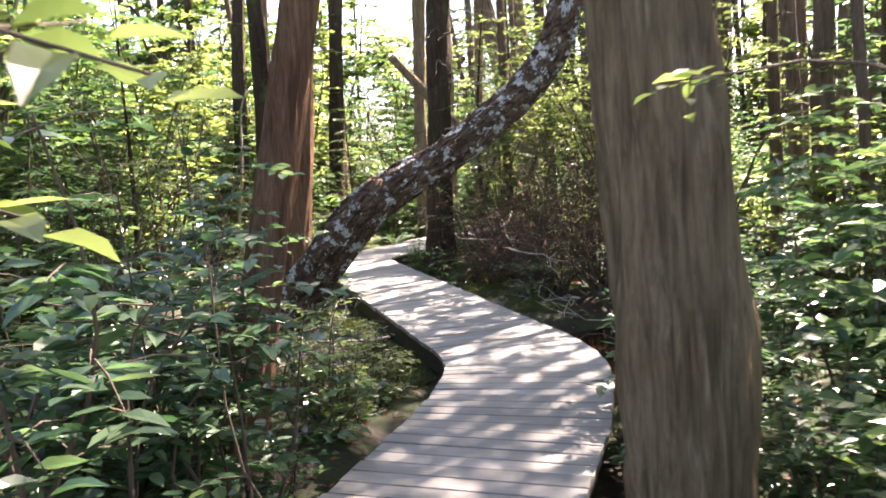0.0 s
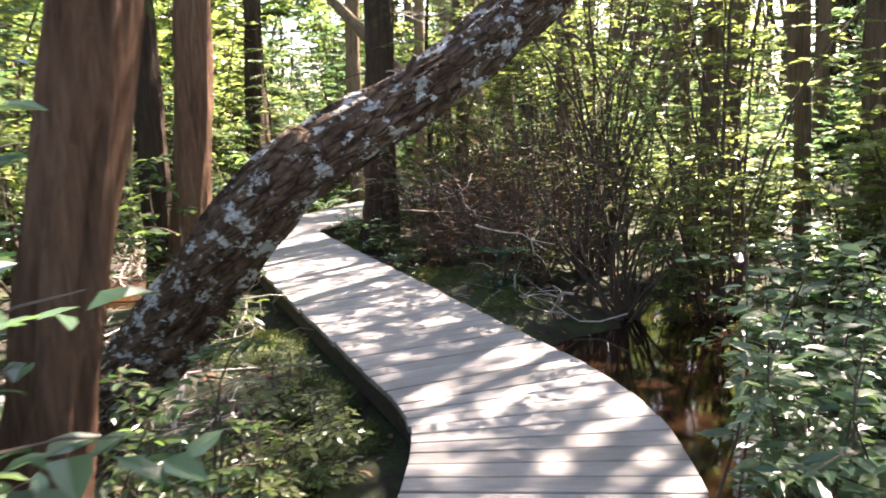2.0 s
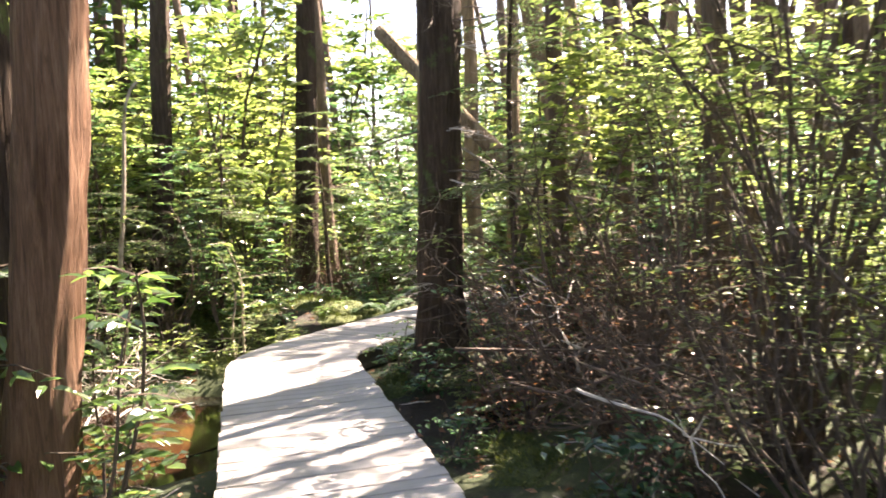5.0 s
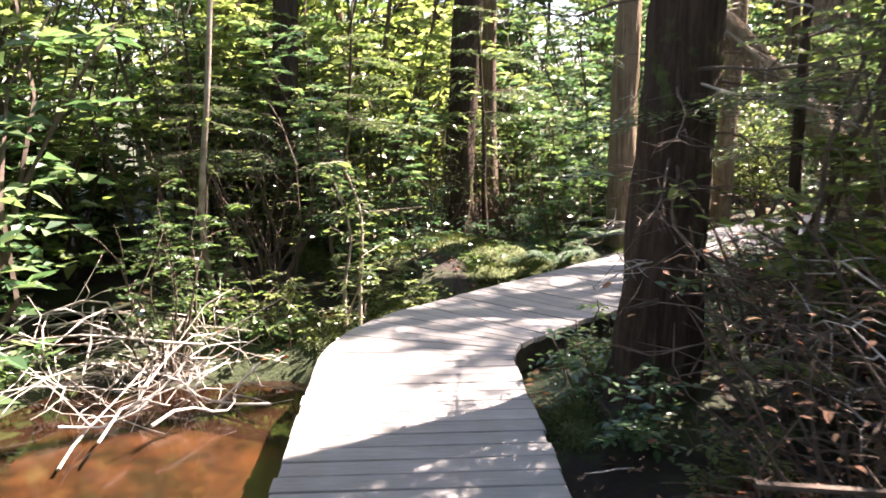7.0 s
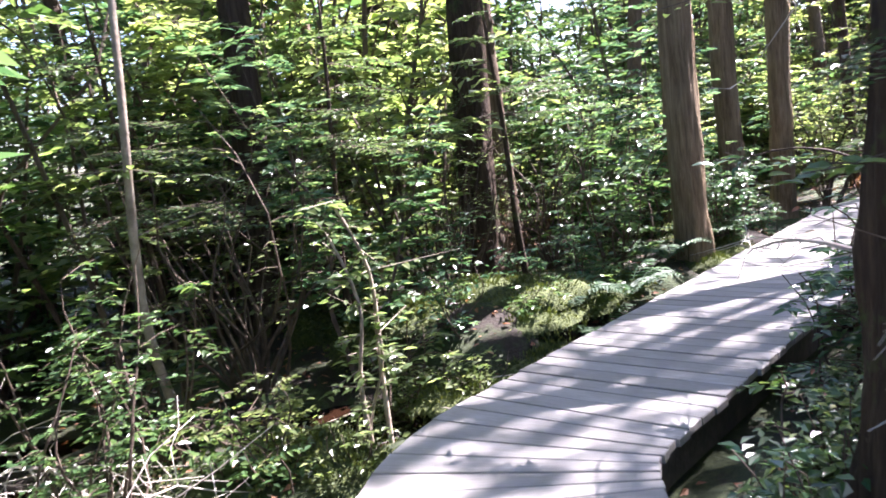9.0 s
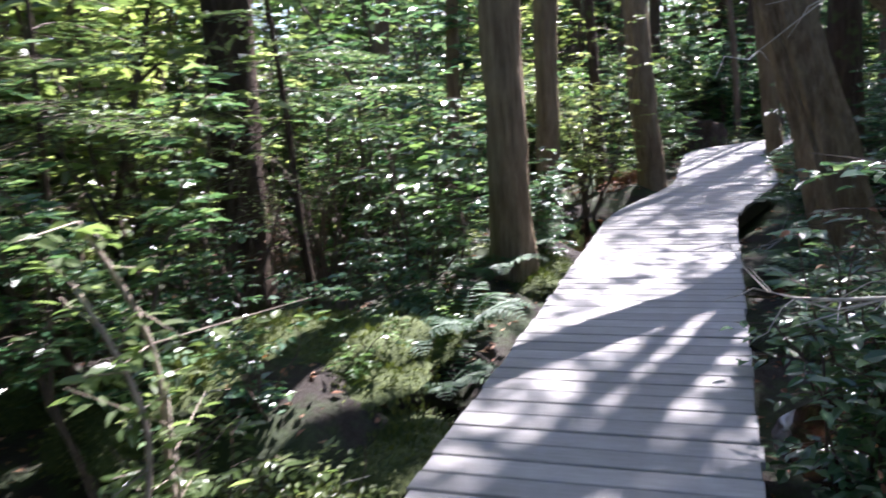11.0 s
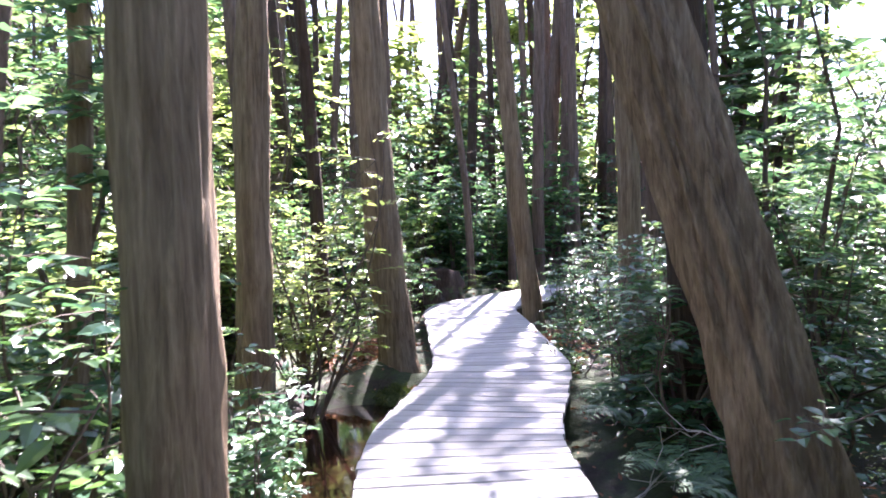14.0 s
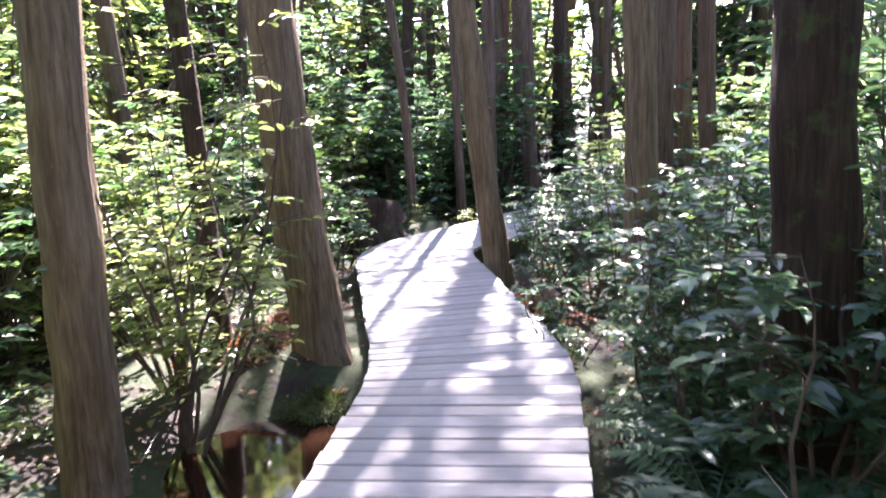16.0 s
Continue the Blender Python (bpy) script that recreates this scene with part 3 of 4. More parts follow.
tube(burl, [(0.22, 3.97, 1.30), (0.27, 3.95, 1.40), (0.3, 3.94, 1.48), (0.33, 3.93, 1.54)], [0.1, 0.095, 0.075, 0.03], 18, 0.3, 3.0, 4.0)
part("burl", burl.mesh("burl", M_LOGBARK, True), log, "rough rounded burl on the bark")
# second leaning trunk over the path
t2 = thing("leaning_trunk", "dark dead cedar trunk leaning across above the path", "tree")
pl = Pile()
t2_line = bent((2.2, 13.85, -0.35), (-1.6, 14.9, 3.9), 50, 0, 0.006)
tube(pl, t2_line, np.linspace(0.13, 0.09, 50), 36, 0.18, 31.0, 20.0, 0.4)
part("trunk", pl.mesh("trunk", M_CEDAR, True), t2)
for k in (12, 17, 21, 26, 30, 35):
    a = rng.uniform(0, 6.28)
    bp = Pile()
    tube(bp, bent(t2_line[k], t2_line[k] + (0.4 * math.cos(a), 0.4 * math.sin(a), rng.uniform(-0.1, 0.4)), 6, 0.03, 0.08), np.linspace(0.012, 0.003, 6), 5)
    part("branch", bp.mesh("branch", M_DEADTWIG), t2, "short broken grey branch")
for k in (30, 44, 52):
    bp = Pile()
    tube(bp, bent(log_line[k], log_line[k] + np.array([rng.normal(0, 0.15), -0.1, 0.22]), 5, 0, 0.05), np.linspace(0.02, 0.008, 5), 6)
    part("branch", bp.mesh("branch", M_TWIG), log, "short broken branch stub")
# trunks standing deeper in the wood
TREE_OBS = [ob for ob in bpy.data.objects if ob.get("category") == "tree"]


def free(x, y, gap):
    return off_deck(x, y) > gap and all(math.hypot(x - ob.location[0], y - ob.location[1]) > 0.7 for ob in TREE_OBS)


count = 0
while count < 125:
    x, y = rng.uniform(-16, 20), rng.uniform(-6, 46)
    d = off_deck(x, y)
    if d < 3.4 or d > 19 or not free(x, y, 3.0):
        continue
    if y < 14 and rng.uniform() < 0.55:
        continue
    if count >= 85 and not (1 < x < 18 and 25 < y < 44):
        continue
    lean = rng.normal(0, 0.08, 2)
    ob = tree((x, y), (x + lean[0] * 2.5, y + lean[1] * 2.5, 2.2), rng.uniform(0.08, 0.19), M_FARBARK if rng.uniform() < 0.6 else M_DARKBARK,
              "distant straight trunk standing in the shaded wood", sides=14, n=22, ridges=0.1, stubs=3 if d < 9 else 0,
              crown=not shades_glade(x, y) and bool(shades_path(x, y) or (x + y) % 1.0 < 0.15))
    TREE_OBS.append(ob)
    count += 1


# tall trees added on the sunny side; unseen crowns dapple the deck and its banks
DAPPLED = [along(d)[0] for d in np.concatenate([np.arange(4.0, 19.0, 2.3), np.arange(24.0, 26.0, 1.5), np.arange(26.0, RUN[-1] - 8.0, 2.3)])]
DAPPLED += [np.array(p) for p in ((1.2, 3.0), (0.8, 5.5), (-0.2, 16.4), (-0.5, 15.6), (-2.7, 14.9), (-2.6, 13.6), (0.6, 15.0), (1.6, 17.2), (2.3, 19.0), (-1.2, 0.5), (-1.1, 1.8), (-4.8, 4.6), (-4.4, 6.4), (-5.8, 6.2), (-3.4, 3.0))]
for p in DAPPLED:
    shift = rng.normal(0, 0.35, 2)
    for high in (11.6, 9.6, 13.4, 15.0, 16.5):
        x, y = p + SUN_XY * high + shift
        if off_deck(x, y) > 2.2:
            break
    else:
        continue
    lean = rng.normal(0, 0.04, 2)
    TREE_OBS.append(tree((x, y), (x + lean[0], y + lean[1], 2.2), rng.uniform(0.08, 0.14), M_FARBARK, "tall straight trunk added to hold an unseen crown that casts shade",
                         reach=high + 1.8, sides=14, n=24, ridges=0.1, stubs=2, narrow=True))


# ---- shrubs ----
rng = np.random.default_rng(12)
def shrub_meshes(height, spread, stems, size, sprays, mat, fine=True, low=0.2, droop=0.1, dense=9, twigs=True, wood_mat=None, thick=1.0):
    woods, wood, green = [], Pile(), Pile()
    for _ in range(stems):
        if fine:
            wood = Pile()
            woods.append(wood)
        a = rng.uniform(0, 2 * math.pi)
        r = spread * math.sqrt(rng.uniform(0.05, 1))
        h = height * rng.uniform(0.6, 1.05)
        end = np.array([math.cos(a) * r, math.sin(a) * r, h])
        n = 9 if fine else 6
        line = bent((rng.normal(0, 0.06), rng.normal(0, 0.06), -0.12), end, n, 0, 0.07)
        tube(wood, line, np.linspace(0.006 + 0.005 * height, 0.003, n) * thick, 5 if fine else 4)
        for _ in range(sprays):
            k = rng.uniform(low, 1) * (n - 1)
            i = int(min(k, n - 2))
            p = line[i] + (line[i + 1] - line[i]) * (k - i)
            b = rng.uniform(0, 2 * math.pi)
            ln = rng.uniform(0.18, 0.5) * (0.5 + 0.4 * spread)
            q = p + np.array([math.cos(b) * ln, math.sin(b) * ln, rng.uniform(-droop, 0.18) * ln * 2])
            if twigs:
                tube(wood, [p, (p + q) / 2 + (0, 0, 0.02), q], [0.004, 0.003, 0.0015], 3)
            if dense:
                spray(green, p, q, size, max(2, int(dense * rng.uniform(0.7, 1.3))), fine)
    return [w.mesh("stem", wood_mat or M_TWIG) for w in woods or [wood]], (green.mesh("foliage", mat) if dense else None)


def shrub_kind(name, label, category, group, kind="", **spec):
    woods, green = shrub_meshes(**spec)
    t = thing(name, label, category, group, kind)
    for w in woods:
        ob = part("stem" if len(woods) > 1 else "woody_growth", w, t)
        if len(woods) == 1:
            tagged(ob, kind="stuff")
    if green:
        part("foliage", green, t)
    t.location = (0, -60, 0)
    return t


SH, SG = "shrub", "swamp shrubs"
KINDS = {
    "cool": [shrub_kind(SH, "leafy green shrub with layered oval leaves", SH, SG, height=1.5, spread=0.55, stems=8, size=0.115, sprays=10, mat=M_LEAFCOOL, dense=9),
             shrub_kind(SH, "tall leafy green shrub with layered oval leaves", SH, SG, height=2.1, spread=0.7, stems=8, size=0.12, sprays=12, mat=M_LEAFCOOL, dense=9)],
    "green": [shrub_kind(SH, "dense mid-green shrub growing beside the boardwalk", SH, SG, height=1.2, spread=0.55, stems=9, size=0.09, sprays=10, mat=M_LEAF),
              shrub_kind(SH, "twiggy multi-stemmed shrub with small leaves", SH, SG, height=2.4, spread=0.9, stems=10, size=0.08, sprays=11, mat=M_LEAF, low=0.3)],
    "bright": [shrub_kind(SH, "yellow-green shrub with fine arching stems, leaf colour lightened as sunlit", SH, SG, height=2.6, spread=1.0, stems=11, size=0.1, sprays=13, mat=M_LEAFSUNLIT, low=0.25),
               shrub_kind(SH, "low bright green shrub in a sun patch", SH, SG, height=0.8, spread=0.45, stems=8, size=0.075, sprays=8, mat=M_LEAFSUNLIT)],
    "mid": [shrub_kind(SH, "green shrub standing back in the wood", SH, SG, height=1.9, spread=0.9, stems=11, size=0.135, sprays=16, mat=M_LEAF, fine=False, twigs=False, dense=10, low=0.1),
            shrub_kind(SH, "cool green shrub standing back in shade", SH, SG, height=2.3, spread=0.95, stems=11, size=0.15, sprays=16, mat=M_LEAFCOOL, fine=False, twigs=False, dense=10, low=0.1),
            shrub_kind(SH, "yellow-green shrub with sunlight put into its leaf colour", SH, SG, height=2.6, spread=1.0, stems=11, size=0.13, sprays=16, mat=M_LEAFSUNLIT, fine=False, twigs=False, dense=10, low=0.1)],
    "twiggy": [shrub_kind(SH, "tangled brown leafless shrub with bare arching twigs", SH, "bare shrubs", height=1.5, spread=1.0, stems=26, size=0.05, sprays=9, mat=M_RUST, dense=1, low=0.15),
               shrub_kind(SH, "thin many-stemmed shrub with sparse small leaves", SH, "bare shrubs", height=2.6, spread=1.1, stems=22, size=0.06, sprays=8, mat=M_LEAFSUNLIT, dense=5, low=0.45)],
    "low": [shrub_kind("low_plant", "low leafy plant on the mossy ground", "plant", "low plants", height=0.42, spread=0.4, stems=8, size=0.075, sprays=5, mat=M_LEAF, dense=7, fine=False, twigs=False),
            shrub_kind("low_plant", "low bluish-green leafy plant on wet ground", "plant", "low plants", height=0.55, spread=0.35, stems=7, size=0.09, sprays=5, mat=M_LEAFCOOL, dense=7, fine=False, twigs=False),
            shrub_kind("low_plant", "low yellow-green plant in sun flecks", "plant", "low plants", height=0.35, spread=0.35, stems=8, size=0.06, sprays=5, mat=M_LEAFSUNLIT, dense=7, fine=False, twigs=False)],
    "sapling": [shrub_kind("sapling", "young broadleaf tree with flat sprays of yellow-green leaves", "sapling", "saplings", height=4.6, spread=1.3, stems=4, size=0.14, sprays=38, mat=M_LEAFSUNLIT, fine=False, low=0.25, dense=13, thick=1.1),
                shrub_kind("sapling", "young broadleaf tree with cool green leaf sprays", "sapling", "saplings", height=4.4, spread=1.4, stems=4, size=0.14, sprays=38, mat=M_LEAFCOOL, fine=False, low=0.2, dense=13, thick=1.1)],
    "thicket": [shrub_kind("thicket", "distant dense leafy thicket in dappled sun", "thicket", "distant thickets", height=4.2, spread=2.0, stems=14, size=0.2, sprays=17, mat=M_LEAF, fine=False, low=0.05, dense=8, twigs=False),
                shrub_kind("thicket", "distant yellow-green thicket, leaf colour lightened as sunlit", "thicket", "distant thickets", height=5.2, spread=2.1, stems=14, size=0.2, sprays=18, mat=M_LEAFSUNLIT, fine=False, low=0.05, dense=8, twigs=False),
                shrub_kind("thicket", "distant shaded thicket of cool green leaves", "thicket", "distant thickets", height=4.6, spread=2.0, stems=14, size=0.2, sprays=17, mat=M_LEAFCOOL, fine=False, low=0.05, dense=8, twigs=False)],
    "wall": [shrub_kind("forest_edge", "far wall of tall leafy trees, leaf colour lightened as sunlit", "trees", "far woods", "stuff", height=11.0, spread=3.4, stems=12, size=0.5, sprays=34, mat=M_LEAFSUNLIT, fine=False, low=0.05, dense=9, twigs=False, thick=1.6),
             shrub_kind("forest_edge", "far wall of tall green trees", "trees", "far woods", "stuff", height=12.0, spread=3.4, stems=12, size=0.5, sprays=34, mat=M_CANOPY, fine=False, low=0.05, dense=9, twigs=False, thick=1.6)],
}
USED = set()


def grow(kind, which, x, y, scale=1.0, gap=0.0):
    src = KINDS[kind][which]
    d = off_deck(x, y)
    if d < gap:
        k = int(np.argmin(np.hypot(FINE_LINE[:, 0] - x, FINE_LINE[:, 1] - y)))
        out = np.array([x, y]) - FINE_LINE[k]
        out = out / (np.linalg.norm(out) + 1e-6) * gap
        x, y = FINE_LINE[k] + out
    m = Matrix.Translation((x, y, ground_z(x, y))) @ Matrix.Rotation(rng.uniform(0, 6.28), 4, "Z")
    if src.name not in USED:
        USED.add(src.name)
        ob = src
        ob.matrix_basis = m
    else:
        ob = copy_thing(src, m)
    ob.scale = (scale, scale, scale * rng.uniform(0.9, 1.1))
    return ob


# by the start
rng = np.random.default_rng(13)
for kind, which, x, y, sc in (("cool", 0, 0.04, 0.74, 1.34), ("cool", 1, 0.28, 0.03, 0.78), ("cool", 1, -0.03, 1.42, 0.84), ("cool", 0, -0.78, 1.65, 1.40),
        ("cool", 1, -0.05, 1.84, 0.86), ("cool", 0, -0.01, 1.31, 1.09), ("cool", 1, -0.88, 2.57, 1.00), ("cool", 0, 2.00, 3.10, 0.89),
        ("cool", 1, 2.31, 3.38, 0.73), ("cool", 0, 2.02, 2.17, 0.81), ("cool", 0, 1.93, 2.76, 0.81), ("cool", 1, 2.48, 3.87, 0.65)):
    grow(kind, which, x, y, sc, 0.82 + 0.38 * sc)
# leaning trunk
for kind, which, x, y, sc in (("cool", 0, 3.1, 4.9, 0.95), ("cool", 0, 2.65, 4.2, 0.75), ("cool", 1, 3.3, 5.6, 0.75), ("cool", 0, 3.4, 6.3, 0.95), ("cool", 0, 2.95, 5.35, 0.6),
        ("bright", 1, 0.25, 4.31, 0.7), ("bright", 1, 0.11, 5.30, 0.8), ("bright", 1, 0.0, 3.90, 0.8),
        ("bright", 1, 0.1, 3.50, 0.7), ("green", 0, 0.02, 3.28, 0.75), ("bright", 0, 3.2, 7.9, 0.91), ("bright", 0, 3.3, 9.2, 0.84)):
    grow(kind, which, x, y, sc, 0.82 + 0.38 * sc)
# first bend
for kind, which, x, y, sc in (("green", 0, -0.90, 7.47, 1.24), 
        ("green", 0, -1.9, 8.2, 0.7), ("green", 1, -3.92, 11.52, 0.65),
        ("cool", 0, -3.5, 15.5, 0.75), ("bright", 1, 0.11, 10.70, 0.70), ("cool", 0, -2.27, 15.84, 0.55)):
    grow(kind, which, x, y, sc, 0.82 + 0.38 * sc)
# round the dark tree and the far turn
for kind, which, x, y, sc in (("sapling", 0, 0.45, 11.4, 0.8), ("sapling", 1, -3.6, 13.9, 0.75), ("sapling", 0, -5.2, 13.2, 0.85), ("sapling", 0, -6.2, 14.6, 0.95), ("sapling", 0, -4.9, 16.0, 0.9), ("sapling", 0, -6.5, 12.2, 0.9), ("sapling", 0, 1.1, 12.6, 0.8), ("sapling", 1, -3.2, 6.4, 0.8), ("sapling", 0, -4.4, 9.4, 0.9), ("thicket", 1, -7.0, 12.0, 1.1), ("thicket", 0, -6.4, 17.0, 1.1), ("thicket", 1, -7.5, 8.5, 1.1), ("green", 0, -1.7, 18.9, 0.8), ("bright", 1, -2.0, 18.2, 1.0), ("green", 0, -2.2, 19.7, 1.0), ("green", 0, 2.9, 7.8, 0.6), ("cool", 0, 4.6, 23.6, 0.6), ("cool", 0, 5.2, 23.9, 0.7), ("cool", 0, 5.9, 24.1, 0.8),
        ("mid", 0, 3.2, 1.4, 0.8), ("mid", 1, 3.5, 2.6, 0.9), ("mid", 0, 3.0, 0.3, 0.8), ("mid", 1, 4.0, 4.0, 1.0), ("cool", 0, 2.75, 1.9, 0.7), ("green", 0, -4.2, 12.4, 0.9), ("low", 1, -0.75, 11.6, 0.8), ("low", 0, -0.6, 12.2, 0.8), ("low", 1, -0.4, 11.1, 0.9)):
    grow(kind, which, x, y, sc, 1.0)
for kind, which, x, y, sc in (("thicket", 1, -5.6, 6.2, 1.2), ("thicket", 2, -6.0, 4.6, 1.3), ("thicket", 2, -7.4, 6.8, 1.4), ("thicket", 0, -5.6, 8.4, 1.2), ("thicket", 2, -8.2, 10.2, 1.4), ("thicket", 0, -7.0, 13.4, 1.2), ("thicket", 2, -9.0, 12.6, 1.4), ("thicket", 0, -6.8, 2.6, 1.3), ("thicket", 2, -5.2, 10.6, 1.1), ("thicket", 0, -6.6, 9.6, 1.2), ("sapling", 1, -2.7, 4.2, 0.8), ("sapling", 0, -4.2, 5.4, 0.9), ("wall", 0, -4.0, 35.0, 0.95), ("wall", 1, 0.5, 37.0, 0.95), ("wall", 0, -9.5, 31.0, 0.95), ("wall", 1, -12.0, 15.5, 0.8), ("wall", 1, -9.5, 20.0, 0.85), ("wall", 1, -14.0, 11.0, 0.8), ("wall", 1, -7.0, 24.5, 0.8), ("wall", 1, -10.0, 6.0, 0.75),
        ("wall", 0, -13.0, 24.0, 0.9), ("mid", 2, -1.9, 21.0, 0.8), ("low", 0, -2.0, 19.2, 1.2), ("low", 1, -2.3, 18.8, 1.2), ("low", 2, -1.7, 18.0, 1.1), ("low", 0, -1.0, 20.3, 1.1), ("low", 1, 2.9, 20.9, 1.0), ("low", 0, 2.6, 20.5, 1.0), ("low", 1, -2.95, 14.2, 0.8), ("low", 0, -3.3, 12.2, 0.8), ("low", 2, -2.95, 12.35, 0.8), ("low", 0, -3.7, 12.3, 0.9), ("low", 2, -3.5, 12.6, 0.8), ("low", 0, -2.5, 14.6, 0.7), ("low", 1, -3.4, 15.0, 0.9), ("low", 0, -2.2, 15.3, 0.7), ("low", 1, -2.75, 15.4, 0.9), ("low", 0, -3.1, 14.6, 0.6)):
    grow(kind, which, x, y, sc)
for kind, which, x, y, sc in (("thicket", 1, -6.0, 20.0, 1.3), ("thicket", 1, -8.0, 17.5, 1.3), ("thicket", 0, -5.0, 24.0, 1.4), ("thicket", 1, -3.4, 26.5, 1.4), ("thicket", 1, -8.5, 23.0, 1.5), ("thicket", 2, -1.5, 29.0, 1.4),
        ("thicket", 1, -10.0, 14.5, 1.3), ("thicket", 1, -1.0, 26.0, 1.1), ("mid", 0, -2.6, 20.4, 0.8), ("mid", 1, -3.0, 19.3, 0.9), ("mid", 2, -2.3, 21.6, 0.9), ("mid", 0, -3.6, 20.6, 1.0), ("low", 0, -1.6, 20.0, 1.0), ("low", 1, -1.3, 18.5, 1.0)):
    grow(kind, which, x, y, sc)
# second stretch
for kind, which, x, y, sc in (("cool", 1, -4.34, 15.2, 0.8),
        ("cool", 0, -0.40, 13.88, 0.84), ("bright", 1, -3.4, 12.3, 0.8), ("cool", 0, -0.43, 13.29, 0.86),
        ("bright", 1, -3.2, 13.55, 1.0), ("cool", 0, 0.55, 15.3, 0.5), ("green", 0, -2.17, 16.40, 1.23)):
    grow(kind, which, x, y, sc, 0.82 + 0.38 * sc)
# leaning cedar
for kind, which, x, y, sc in (("cool", 0, -0.98, 17.21, 0.63), ("cool", 1, 2.31, 17.22, 0.82), ("cool", 1, -1.96, 18.10, 1.04),
        ("green", 1, -2.44, 18.87, 0.79), ("cool", 0, -1.00, 17.28, 0.62), ("bright", 0, 0.18, 21.04, 0.91), 
        ("bright", 0, 3.49, 18.33, 0.84), ("cool", 0, -1.01, 17.75, 0.60)):
    grow(kind, which, x, y, sc, 0.82 + 0.38 * sc)
# far end
for which, x, y, sc in ((0, 3.5, 35.5, 0.8), (0, 7.5, 36.5, 0.9), (0, 11.0, 34.0, 0.9), (1, 14.0, 30.0, 1.0)):
    grow("wall", which, x, y, sc)
for kind, which, x, y, sc in (("bright", 0, 0.25, 21.8, 0.73), ("cool", 1, 2.86, 19.70, 0.72), ("cool", 1, 2.43, 18.44, 0.74), ("cool", 0, -0.75, 19.0, 0.6),
        ("cool", 1, 2.67, 19.40, 0.71), ("cool", 0, 1.89, 17.87, 1.03), ("cool", 0, 2.15, 18.68, 0.77),
        ("cool", 1, 4.20, 22.77, 0.78), ("cool", 1, 3.22, 24.47, 0.84), ("cool", 1, 3.91, 21.78, 0.82), ("green", 0, 2.24, 23.78, 1.19)):
    grow(kind, which, x, y, sc, 0.82 + 0.38 * sc)

# growth between the far trunks, partly in leaves coloured pale as if sunlit
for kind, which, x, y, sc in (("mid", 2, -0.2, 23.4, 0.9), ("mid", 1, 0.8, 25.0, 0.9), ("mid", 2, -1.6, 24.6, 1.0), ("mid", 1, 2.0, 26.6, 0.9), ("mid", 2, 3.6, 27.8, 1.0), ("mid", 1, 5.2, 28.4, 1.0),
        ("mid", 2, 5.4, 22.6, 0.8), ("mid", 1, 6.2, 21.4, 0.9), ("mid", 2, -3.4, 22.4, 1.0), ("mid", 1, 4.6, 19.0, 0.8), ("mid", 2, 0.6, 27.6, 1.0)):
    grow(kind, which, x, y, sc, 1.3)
# before the far run of the deck
for kind, which, x, y, sc in (("green", 0, 3.2, 19.6, 1.1), ("cool", 0, 3.8, 20.1, 1.1), ("green", 0, 4.3, 20.7, 1.2), ("mid", 1, 3.7, 19.2, 0.7)):
    grow(kind, which, x, y, sc, 1.3)
# bare tangled shrubs
for which, x, y, sc in ((0, 1.3, 9.6, 1.0), (0, 0.6, 10.4, 0.9), (0, 1.9, 10.6, 1.1), (0, 1.6, 8.6, 0.8), (1, 2.2, 9.2, 1.0), (1, 1.4, 10.9, 1.0), (1, 2.4, 8.0, 0.9), (0, 0.9, 11.6, 1.0),
                        (0, 1.6, 12.3, 1.0), (1, 2.6, 11.6, 1.1), (0, 0.7, 12.8, 0.8), (0, 0.25, 13.0, 0.9), (0, 0.6, 14.0, 0.8), (1, -3.6, 16.0, 0.8), (1, -3.0, 17.6, 0.8), (0, -3.4, 17.0, 0.7), (1, -4.4, 13.6, 0.9), (1, -2.8, 5.5, 1.0)):
    grow("twiggy", which, x, y, sc, 1.25)
# scattered growth, denser away from the deck
rng = np.random.default_rng(14)
for kind, tries, dmin, dmax in (("low", 240, 0.8, 3.6), ("mid", 140, 2.3, 6.8), ("sapling", 44, 2.5, 8.0), ("thicket", 96, 5.0, 15.0), ("wall", 36, 13.0, 27.0)):
    done = 0
    while done < tries:
        x, y = rng.uniform(-30, 34), rng.uniform(-18, 54)
        d = off_deck(x, y)
        if d < dmin or d > dmax or (kind in ("mid", "thicket", "wall", "sapling") and y < -4 and rng.uniform() < 0.75):
            continue
        if kind != "low" and (math.hypot(x + 2.9, y - 10.2) < 2.1 or math.hypot(x + 3.1, y - 14.2) < 1.5 or math.hypot(x - 2.6, y - 5.9) < 1.4):
            continue
        if kind == "low" and any(math.hypot(x - px, y - py) < pr * 0.9 for px, py, pr, _ in POOLS):
            continue
        if kind in ("mid", "sapling") and 1.2 < x < 5.5 and 6.0 < y < 14.5 and rng.uniform() < 0.6:
            continue
        which = int(rng.integers(0, len(KINDS[kind])))
        sc = rng.uniform(0.75, 1.25)
        if kind == "wall":
            sc = rng.uniform(0.7, 0.9) if x > 0.5 and y > 27 else rng.uniform(0.55, 0.85)
        if kind == "thicket":
            sc = rng.uniform(0.95, 1.35)
        if kind == "low":
            sc = rng.uniform(0.5, 1.1)
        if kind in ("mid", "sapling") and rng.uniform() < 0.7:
            # places meant to look sunny get the leaf colour lightened for sunlight
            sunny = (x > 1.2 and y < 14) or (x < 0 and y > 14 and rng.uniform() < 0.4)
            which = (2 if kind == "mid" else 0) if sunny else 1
        grow(kind, which, x, y, sc)
        done += 1


